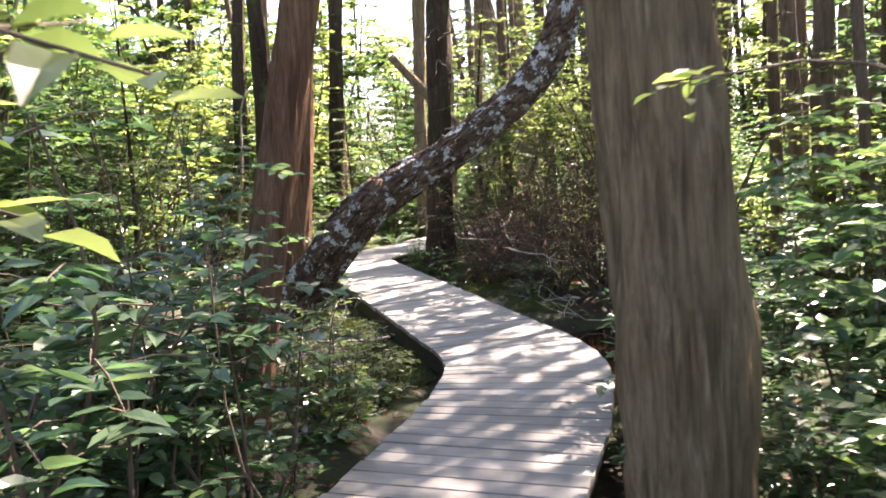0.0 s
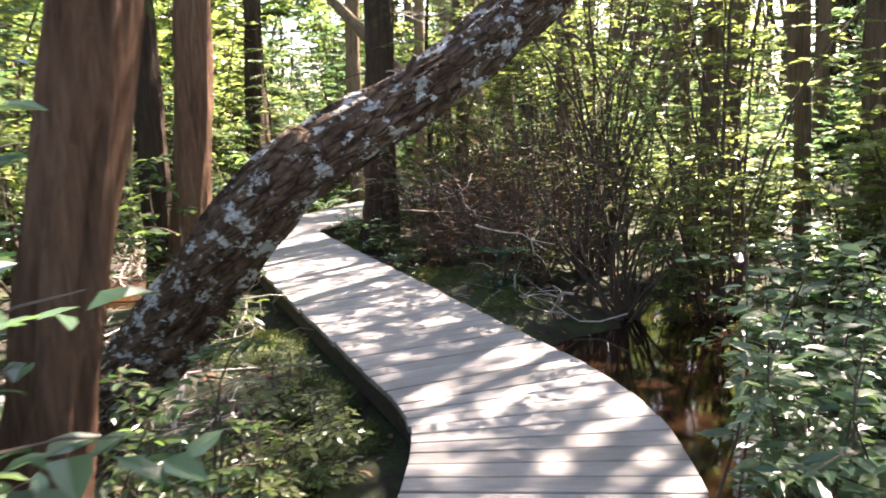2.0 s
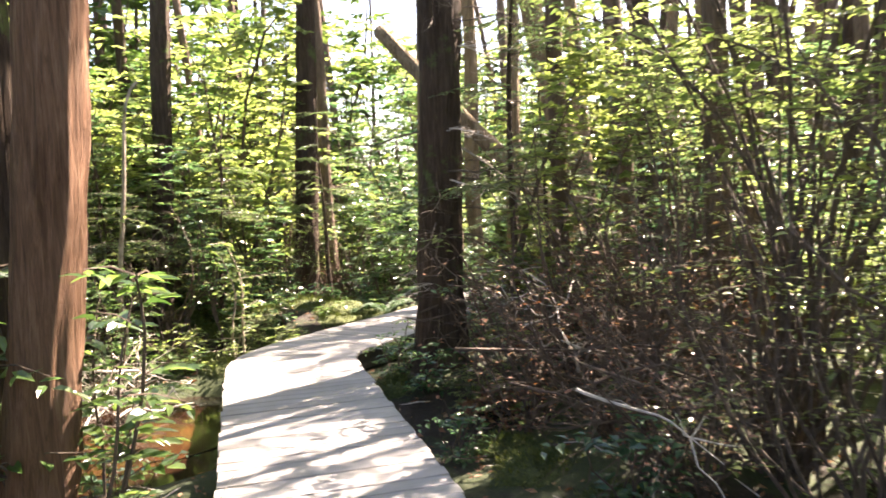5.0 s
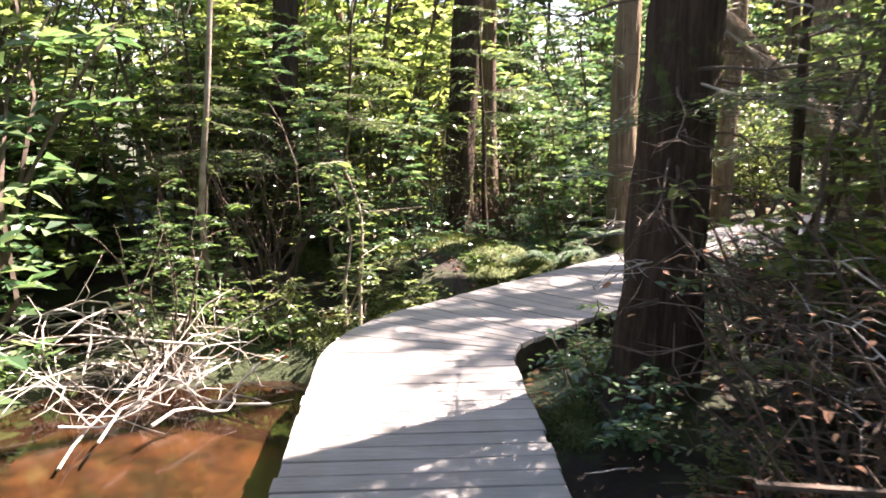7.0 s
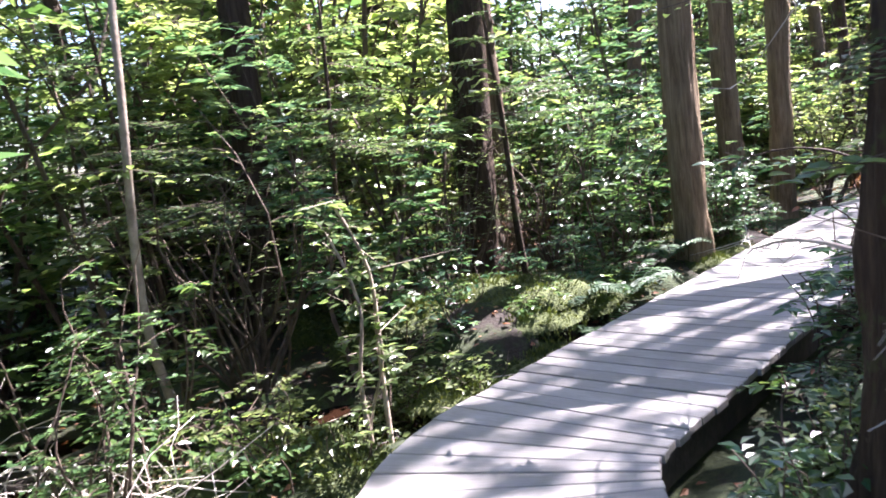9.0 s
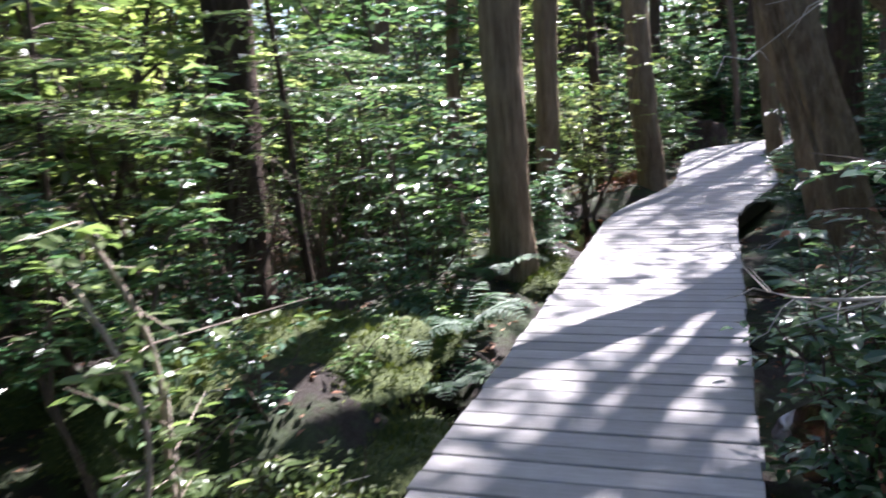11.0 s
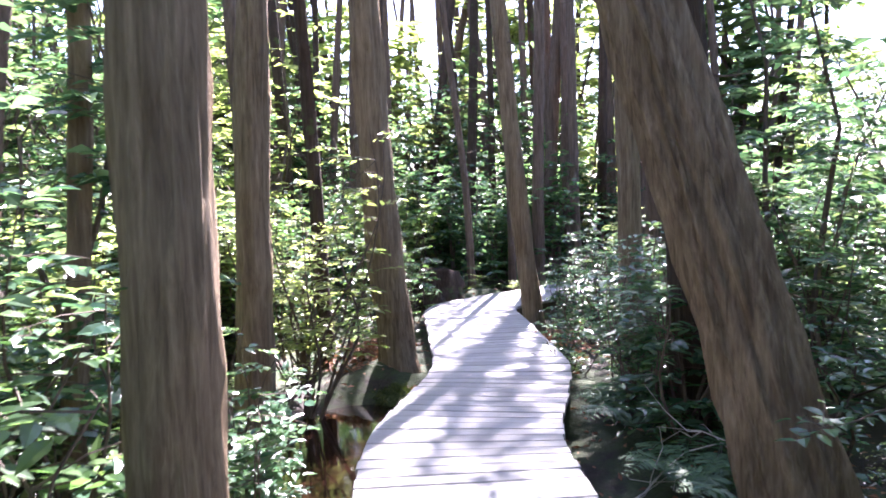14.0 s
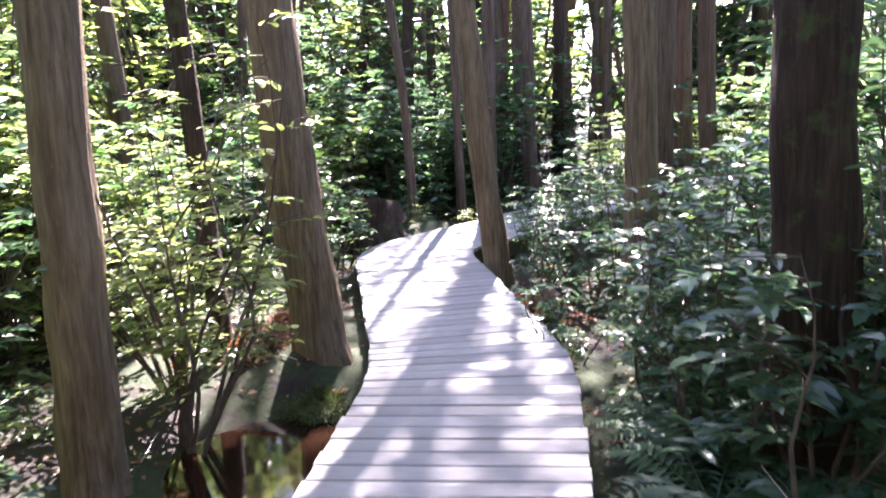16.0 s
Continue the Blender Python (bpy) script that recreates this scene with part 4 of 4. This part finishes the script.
# dead twiggy branches of the tree at the bend
def dead_branch(pile, a, way, length, thick):
    """A crooked bare branch with fine side twigs."""
    line = bent(a, np.asarray(a) + np.asarray(way) * length, 9, 0.12 * length, 0.05)
    tube(pile, line, np.linspace(thick, 0.002, 9), 5)
    for k in range(2, 9):
        for _ in range(2):
            v = np.asarray(way) * rng.uniform(0.3, 0.8) + rng.normal(0, 0.55, 3) * (1, 1, 0.45)
            q = line[k] + v * length * rng.uniform(0.15, 0.34)
            tube(pile, bent(line[k], q, 4, 0.02, 0.08), [0.0035, 0.0028, 0.002, 0.001], 3)


for k in range(34):
    z = rng.uniform(0.7, 4.2)
    a = rng.uniform(-2.3, 2.0)
    pl = Pile()
    dead_branch(pl, (0.04 * z, 0.01 * z, z), (math.cos(a), math.sin(a), rng.uniform(-0.25, 0.2)), rng.uniform(0.7, 1.7), rng.uniform(0.007, 0.016))
    part("branch", pl.mesh("branch", M_TWIG if k % 3 else M_DEADTWIG), bend_tree, "bare dead side branch")


# young conifers with flat layered boughs
def bough(wood, green, a, way, length, leaf_len):
    """A flat drooping spray: an axis with side twigs set with short needles."""
    a, way = np.asarray(a, float), np.asarray(way, float)
    lat = np.cross(way, (0, 0, 1.0))
    line = bent(a, a + way * length, 9, 0.16 * length, 0.03)
    tube(wood, line, np.linspace(0.006, 0.0015, 9), 4)
    for s in np.linspace(0.15, 0.97, max(6, int(length * 16))):
        i = min(int(s * 8), 7)
        p = line[i] + (line[i + 1] - line[i]) * (s * 8 - i)
        for sg in (-1, 1):
            ln = length * (0.36 * (1 - s) + 0.1) * rng.uniform(0.6, 1.2)
            q = p + (lat * sg * 0.85 + way * 0.5) * ln + (0, 0, rng.normal(-0.04, 0.04) * ln)
            tube(wood, [p, (p + q) / 2, q], [0.002, 0.0016, 0.001], 3)
            spray(green, p, q, leaf_len, max(4, int(ln / 0.028)), False, 0.2)


def young_conifer(x, y, height, low, count, mat, label):
    t = thing("young_conifer", label, "tree", "young conifers")
    wood, green = Pile(), Pile()
    pl = Pile()
    line = bent((0, 0, -0.15), (rng.normal(0, 0.15), rng.normal(0, 0.15), height), 16, 0, 0.01)
    tube(pl, line, np.linspace(0.012 + 0.008 * height, 0.008, 16), 10, 0.12, x, 8.0)
    part("trunk", pl.mesh("trunk", M_DARKBARK, True), t)
    for _ in range(count):
        k = rng.uniform(low / height, 0.97)
        p = line[int(k * 15)]
        a = rng.uniform(0, 6.28)
        bough(wood, green, p, (math.cos(a), math.sin(a), rng.uniform(-0.1, 0.2)), (1.5 * (1 - k) + 0.35) * rng.uniform(0.75, 1.15), 0.05)
    tagged(part("woody_growth", wood.mesh("woody_growth", M_TWIG), t, "thin brown twigs"), kind="stuff")
    part("foliage", green.mesh("foliage", mat), t)
    t.location = (x, y, ground_z(x, y))


rng = np.random.default_rng(21)
YC = "young conifer with flat layered boughs of short needles"
for x, y, h, low, n in ((-3.9, 14.3, 2.9, 1.5, 20), (-5.0, 13.6, 3.0, 1.5, 22), (-2.9, 16.2, 3.4, 1.8, 18), (0.35, 12.3, 4.6, 1.6, 24), (-6.2, 14.6, 3.2, 1.5, 22), (-4.0, 8.3, 4.2, 1.5, 22), (0.7, 13.3, 3.4, 0.5, 26)):
    young_conifer(x, y, h, low, n, M_NEEDLE, YC)


# tall arching shrub beyond the dark pool
def arching_shrub(x, y, stems, reach, label):
    t = thing("shrub", label, "shrub", "arching shrubs")
    green = Pile()
    for k in range(stems):
        a = 6.283 * k / stems + rng.uniform(-0.3, 0.3)
        out, h = reach * rng.uniform(0.35, 1.0), rng.uniform(2.8, 4.6)
        s = np.linspace(0, 1, 16)
        r = out * s ** 1.5
        f = np.stack([np.cos(a) * r, np.sin(a) * r, h * (1 - (1 - s) ** 1.6) - 0.12], 1) + rng.normal(0, 0.012, (16, 3))
        f[:, :2] += rng.normal(0, 0.1, 2)
        pl = Pile()
        tube(pl, f, np.linspace(0.024, 0.006, 16) * rng.uniform(0.6, 1.1), 7)
        for _ in range(15):
            i = rng.integers(7, 16)
            b = rng.uniform(0, 6.283)
            q = f[i] + np.array([math.cos(b), math.sin(b), rng.uniform(-0.15, 0.35)]) * rng.uniform(0.25, 0.7)
            tube(pl, [f[i], (f[i] + q) / 2 + (0, 0, 0.02), q], [0.004, 0.003, 0.0015], 3)
            spray(green, f[i], q, 0.1, 12, False)
        part("stem", pl.mesh("stem", M_TWIG), t)
    part("foliage", green.mesh("foliage", M_LEAFSUNLIT), t)
    t.location = (x, y, ground_z(x, y))


AS = "tall shrub with long arching brown stems and sunlit leaves"
arching_shrub(2.45, 9.6, 18, 2.3, AS)
arching_shrub(3.5, 8.6, 13, 1.8, AS)
arching_shrub(2.2, 12.6, 12, 1.8, AS)


# undergrowth behind the dark pool
rng = np.random.default_rng(31)
for kind, which, x, y, sc in (("mid", 2, 4.5, 8.2, 0.7), ("mid", 1, 5.2, 9.6, 0.8), ("mid", 2, 4.3, 10.4, 0.8), ("mid", 1, 5.7, 7.8, 0.8), ("mid", 2, 4.6, 6.6, 0.6), ("mid", 2, 6.4, 10.4, 0.9), ("mid", 1, 5.0, 11.6, 0.8)):
    grow(kind, which, x, y, sc, 1.3)


# ---- overhanging twigs ----
rng = np.random.default_rng(15)
def overhang(at, way, length, size, count, mat, label):
    t = thing("overhanging_twig", label, "twig", "overhanging twigs")
    a = np.array(at, float)
    b = a + np.array(way, float) * length
    wood, green = Pile(), Pile()
    back = a - np.array(way, float) * 1.1 + (0, 0, -0.5)
    back[2] = ground_z(back[0], back[1]) - 0.05 if back[2] < 0.6 else back[2]
    foot = np.array([back[0] - way[0] * 0.5, back[1] - way[1] * 0.5, 0])
    foot[2] = ground_z(foot[0], foot[1]) - 0.05
    k = np.linspace(0, 1, 14)[:, None]
    mid = np.array([back[0], back[1], a[2] + 0.2])
    arc = foot * (1 - k) ** 2 + mid * 2 * k * (1 - k) + a * k ** 2
    tube(wood, np.concatenate([arc, [b]]), np.linspace(0.012, 0.002, 15), 6)
    spray(green, a, b, size, count)
    for j in range(3):
        p = a + (b - a) * rng.uniform(0, 0.6)
        q = p + rng.normal(0, 0.16, 3) * (1, 1, 0.3)
        tube(wood, [p, (p + q) / 2, q], [0.003, 0.002, 0.001], 4)
        spray(green, p, q, size * 0.85, max(3, count // 2))
    part("stem", wood.mesh("stem", M_TWIG), t)
    part("foliage", green.mesh("foliage", mat), t)


OV = "thin overhanging twig with sunlit yellow-green leaves"
overhang((0.98, -0.95, 1.78), (0.9, 0.05, -0.32), 0.22, 0.11, 6, M_LEAFSUNLIT, OV)
overhang((0.94, -0.97, 1.61), (0.9, 0.05, -0.3), 0.12, 0.09, 4, M_LEAFSUNLIT, OV)
overhang((0.95, 15.95, 0.66), (-0.9, 0.0, 0.02), 0.3, 0.09, 9, M_LEAFCOOL, "leafy twig reaching out before the leaning trunk")
overhang((1.95, 0.05, 1.76), (-0.8, 0.0, -0.05), 0.2, 0.08, 5, M_LEAFSUNLIT, OV)
overhang((-0.75, 13.3, 2.0), (-0.9, 0.0, -0.1), 0.6, 0.1, 9, M_LEAFSUNLIT, OV)
overhang((-0.55, 13.05, 1.1), (-0.7, 0.2, -0.05), 0.25, 0.09, 8, M_LEAFCOOL, "leafy twig reaching from the side towards the deck")
overhang((-0.85, 12.3, 1.2), (-0.6, 0.2, 0.0), 0.22, 0.08, 8, M_LEAFCOOL, "leafy twig reaching from the side towards the deck")
overhang((-0.1, 11.0, 1.2), (-0.6, 0.0, 0.0), 0.35, 0.09, 9, M_LEAFSUNLIT, OV)

overhang((-0.55, 11.15, 1.25), (-0.5, -0.35, 0.0), 0.35, 0.08, 9, M_LEAF, "leafy twig hanging before the dark trunk")
overhang((0.0, 11.0, 0.75), (-0.6, -0.3, 0.0), 0.35, 0.08, 9, M_LEAF, "leafy twig hanging before the dark trunk")


def beside(x, y, gap):
    """The place, moved off the deck where it comes too near."""
    if off_deck(x, y) >= gap:
        return x, y
    k = int(np.argmin(np.hypot(FINE_LINE[:, 0] - x, FINE_LINE[:, 1] - y)))
    out = np.array([x, y]) - FINE_LINE[k]
    out = out / (np.linalg.norm(out) + 1e-6) * gap
    return tuple(FINE_LINE[k] + out)


# ---- ferns ----
fern = thing("fern", "green fern with feathery arching fronds", "fern", "ferns")
for k in range(8):
    pl = Pile()
    a = k * 0.8 + rng.uniform(-0.25, 0.25)
    ln = rng.uniform(0.4, 0.6)
    s = np.linspace(0, 1, 18)
    r = ln * s
    z = 0.42 * ln * np.sin(s * 2.2) + 0.05
    line = np.stack([np.cos(a) * r, np.sin(a) * r, z], 1)
    tube(pl, line, np.linspace(0.004, 0.001, 18), 4)
    ax, lat = np.array([math.cos(a), math.sin(a), 0]), np.array([-math.sin(a), math.cos(a), 0])
    for sg in (-1, 1):
        base = line[2:]
        L = 0.13 * np.sin(np.linspace(0.5, 3.0, 16)) + 0.015
        way = lat * sg + ax * 0.35 + rng.normal(0, 0.05, (16, 3))
        leaves(pl, base, way, np.tile([0, 0, 1.0], (16, 1)), L, L * 0.26)
    part("frond", pl.mesh("frond", M_FERN), fern)
FERNS = [(1.5, 17.25, 0.8), (1.35, 16.95, 0.7), (2.55, 19.0, 0.9), (-1.6, 16.3, 0.8), (1.75, 18.3, 1.0), (2.0, 19.2, 0.9), (1.5, 17.5, 0.9), (-1.75, 15.4, 1.0), (-1.6, 14.8, 0.9), (0.75, 16.0, 0.9), (-2.3, 15.0, 0.9), (0.85, 17.0, 0.8), (2.3, 18.9, 1.0), (-1.2, 16.9, 0.8)]
for k, (x, y, sc) in enumerate(FERNS):
    x, y = beside(x, y, 1.12)
    m = Matrix.Translation((x, y, ground_z(x, y))) @ Matrix.Rotation(rng.uniform(0, 6.28), 4, "Z")
    ob = fern if k == 0 else copy_thing(fern, m)
    ob.matrix_basis = m
    ob.scale = (sc, sc, sc)


# ---- moss cushions, stump, brush, litter ----
rng = np.random.default_rng(16)
def moss_cushion(x, y, r, h):
    x, y = beside(x, y, 0.66 + r * 1.1)
    t = thing("moss_cushion", "rounded cushion of yellow-green moss on wet ground", "moss", "moss cushions")
    v, f = [], []
    seg_n, rings = 32, 9
    for i in range(rings + 1):
        a = i / rings * math.pi / 2
        for k in range(seg_n):
            b = k / seg_n * 2 * math.pi
            w = 1 + 0.25 * noise.noise((math.cos(b) * 1.5 + x, math.sin(b) * 1.5 + y, a)) + 0.12 * noise.noise((math.cos(b) * 5 + x, math.sin(b) * 5 + y, a * 4))
            v.append((math.cos(b) * math.cos(a) * r * w, math.sin(b) * math.cos(a) * r * w, math.sin(a) * h * w - 0.06))
    for i in range(rings):
        for k in range(seg_n):
            f.append((i * seg_n + k, i * seg_n + (k + 1) % seg_n, (i + 1) * seg_n + (k + 1) % seg_n, (i + 1) * seg_n + k))
    part("cushion", np_mesh("cushion", v, f, M_MOSSPAD, True), t)
    pl = Pile()
    n = 2600
    idx = rng.integers(0, len(v), n)
    base = np.array(v)[idx] + rng.normal(0, 0.02, (n, 3))
    way = base / np.array([r * r, r * r, h * h]) + rng.normal(0, 0.8, (n, 3))
    L = rng.uniform(0.015, 0.04, n)
    leaves(pl, base, way, rng.normal(0, 1, (n, 3)), L, L * 0.4, False)
    part("moss_fuzz", pl.mesh("moss_fuzz", M_MOSS), t)
    t.location = (x, y, ground_z(x, y))


for x, y, r, h in ((-2.6, 14.9, 0.5, 0.16), (-2.3, 15.3, 0.4, 0.14), (-3.0, 14.9, 0.45, 0.18), (-3.4, 14.5, 0.35, 0.16), (-2.1, 15.8, 0.4, 0.12), (-4.6, 15.0, 0.3, 0.3), (-0.3, 18.9, 0.4, 0.14), (0.45, 15.1, 0.3, 0.1), (2.2, 6.35, 0.25, 0.12), (1.35, 8.0, 0.3, 0.12), (1.2, 8.5, 0.25, 0.12), (-0.32, 18.15, 0.28, 0.2), (-0.95, 17.0, 0.3, 0.14), (-1.05, 16.5, 0.3, 0.12), (-3.3, 12.6, 0.35, 0.22), (-2.2, 14.1, 0.35, 0.12), (0.25, 5.6, 0.3, 0.16), (0.4, 4.9, 0.25, 0.12),
                   (0.45, 9.9, 0.3, 0.14), (0.75, 9.2, 0.3, 0.12), (-2.9, 12.3, 0.25, 0.14), (-2.5, 14.6, 0.4, 0.1), (-3.3, 13.7, 0.45, 0.14), (-2.75, 13.6, 0.35, 0.1), (-3.75, 14.3, 0.3, 0.3), (-0.3, 12.7, 0.4, 0.16), (-0.95, 11.2, 0.25, 0.12), (1.05, 21.1, 0.2, 0.12), (-0.6, 6.2, 0.35, 0.2), (0.6, 14.9, 0.3, 0.14)):
    moss_cushion(x, y, r, h)

stump = thing("stump", "dark upturned rotten stump at the end of the deck", "stump")
pl = Pile()
tube(pl, bent((0, 0, -0.3), (0.1, 0.05, 0.55), 14, 0, 0.02), np.linspace(0.5, 0.3, 14), 30, 0.3, 4.0, 6.0, 0.4)
part("stump_body", pl.mesh("stump_body", M_DARKBARK, True), stump)
for k in range(7):
    a = k * 0.9
    pl = Pile()
    tube(pl, bent((math.cos(a) * 0.3, math.sin(a) * 0.3, 0.15), (math.cos(a) * 0.9, math.sin(a) * 0.9, -0.15), 7, 0.05, 0.06), np.linspace(0.07, 0.02, 7), 7)
    part("root", pl.mesh("root", M_DARKBARK, True), stump)
stump.location = (3.55, 25.75, ground_z(3.55, 25.75))


def brush_pile(x, y, r, n, mat, label, high=0.5):
    t = thing("brush_pile", label, "brushwood", "brush piles")
    for _ in range(n):
        a = rng.uniform(0, 2 * math.pi)
        c = np.array([rng.normal(0, r * 0.45), rng.normal(0, r * 0.45), rng.uniform(0.02, high)])
        ln = rng.uniform(0.4, 1.05)
        d = np.array([math.cos(a), math.sin(a), rng.normal(0, 0.1)]) * ln
        pl = Pile()
        line = bent(c - d, c + d, 8, 0.08, 0.1)
        tube(pl, line, np.linspace(0.012, 0.002, 8) * rng.uniform(0.4, 1.1), 5)
        for _ in range(5):
            p = line[rng.integers(2, 7)]
            tube(pl, bent(p, p + rng.normal(0, 0.2, 3) + d * 0.25, 4, 0, 0.1), np.linspace(0.005, 0.0015, 4), 4)
        part("dead_branch", pl.mesh("dead_branch", mat), t)
    t.location = (x, y, max(ground_z(x, y), -0.37))


PALE = "pile of bleached dead branches on the swamp floor"
brush_pile(-3.75, 11.3, 0.6, 18, M_DEADTWIG, PALE, 0.32)
brush_pile(-4.6, 11.4, 0.8, 18, M_DEADTWIG, PALE, 0.4)
brush_pile(1.6, 17.4, 0.3, 3, M_DEADTWIG, "pale dead branch lying among ferns", 0.3)
brush_pile(-1.35, 7.2, 0.4, 10, M_DEADTWIG, "few fallen grey twigs among plants", 0.3)
brush_pile(1.5, 9.3, 0.9, 40, M_TWIG, "tangle of brown dead twigs under shrubs", 0.8)
brush_pile(1.0, 11.2, 0.9, 36, M_TWIG, "tangle of brown dead twigs under shrubs", 0.8)
brush_pile(0.8, 10.6, 0.6, 6, M_DEADTWIG, "bleached dead twigs in a brown tangle", 0.9)
brush_pile(1.4, 8.2, 0.6, 4, M_DEADTWIG, "bleached dead twigs in a brown tangle", 0.7)
brush_pile(1.2, 14.6, 0.6, 14, M_TWIG, "fallen dark twigs in the shade", 0.3)
brush_pile(-0.7, 5.0, 0.5, 10, M_DEADTWIG, "few fallen grey twigs among plants", 0.4)
fallen = thing("fallen_log", "weathered grey log lying in the undergrowth", "log")
pl = Pile()
tube(pl, bent((-5.6, 15.2, -0.05), (-3.6, 15.6, 0.0), 24, 0, 0.01), np.linspace(0.08, 0.06, 24), 20, 0.2, 8.0, 12.0)
part("log_body", pl.mesh("log_body", M_CEDAR, True), fallen)
# pale thin stems
for x, y, h, lean in ((-3.0, 12.75, 1.3, -0.15), (-3.08, 12.9, 1.0, 0.1), (-2.95, 12.85, 1.5, -0.2), (-4.3, 12.75, 3.4, 0.25)):
    t = thing("thin_stem", "thin pale-barked young stem beside the deck", "sapling", "pale stems")
    pl = Pile()
    line = bent((0, 0, -0.1), (lean, 0.1, h), 12, 0, 0.05)
    tube(pl, line, np.linspace(0.004 + 0.009 * h, 0.003 + 0.004 * h, 12), 9, 0.15, x, 6.0)
    g = Pile()
    for _ in range(12):
        p = line[rng.integers(4, 12)]
        q = p + rng.normal(0, 0.16, 3) * (1, 1, 0.4)
        tw = Pile()
        tube(tw, [p, (p + q) / 2, q], [0.004, 0.003, 0.0015], 4)
        part("twig", tw.mesh("twig", M_BIRCH), t)
        spray(g, p, q, 0.08, 8)
    part("stem", pl.mesh("stem", M_BIRCH, True), t)
    part("foliage", g.mesh("foliage", M_LEAFSUNLIT), t)
    t.location = (x, y, ground_z(x, y))

# dead leaf heaps and litter
for x, y, r in ((3.15, 21.55, 0.35), (2.95, 22.0, 0.3), (0.95, 22.0, 0.25), (1.3, 22.4, 0.25), (0.3, 10.6, 0.3)):
    t = thing("leaf_heap", "heap of rust-brown dead leaves beside the deck", "leaf litter", "leaf heaps")
    g = Pile()
    n = 420
    base = rng.normal(0, 1, (n, 3)) * (r * 0.55, r * 0.55, 0.0)
    base[:, 2] = 0.2 * np.exp(-(base[:, 0] ** 2 + base[:, 1] ** 2) / (r * r)) + rng.normal(0, 0.02, n)
    L = rng.uniform(0.05, 0.1, n)
    leaves(g, base, rng.normal(0, 1, (n, 3)) * (1, 1, 0.4), np.array([0, 0, 1.0]) + rng.normal(0, 0.5, (n, 3)), L, L * 0.55, False)
    part("dead_foliage", g.mesh("dead_foliage", M_RUST), t)
    t.location = (x, y, ground_z(x, y))
g, tw = Pile(), Pile()
base = []
while len(base) < 9000:
    x, y = rng.uniform(-6, 7), rng.uniform(-3, 28)
    d = off_deck(x, y)
    if 0.62 < d < 4.5 and all(math.hypot(x - px, y - py) > pr for px, py, pr, _ in POOLS):
        base.append((x, y, ground_z(x, y) + rng.uniform(0.0, 0.02)))
base = np.array(base)
n = len(base)
L = rng.uniform(0.035, 0.09, n)
leaves(g, base, rng.normal(0, 1, (n, 3)) * (1, 1, 0.15), np.array([0, 0, 1.0]) + rng.normal(0, 0.35, (n, 3)), L, L * 0.5, False)
tagged(new("leaf_litter", g.mesh("leaf_litter", M_RUST)), "scattered brown dead leaves on the swamp floor", "leaf litter", kind="stuff")
for k in range(0, 1500, 2):
    p = base[k]
    a = rng.uniform(0, 6.28)
    ln = rng.uniform(0.1, 0.4)
    if off_deck(p[0], p[1]) > 0.7 + ln:
        q = p + (math.cos(a) * ln, math.sin(a) * ln, 0.03)
        tube(tw, bent(p, q, 4, 0, 0.06), [0.006, 0.005, 0.004, 0.002], 4)
tagged(new("twig_litter", tw.mesh("twig_litter", M_DEADTWIG)), "scattered fallen twigs on the swamp floor", "twigs", kind="stuff")
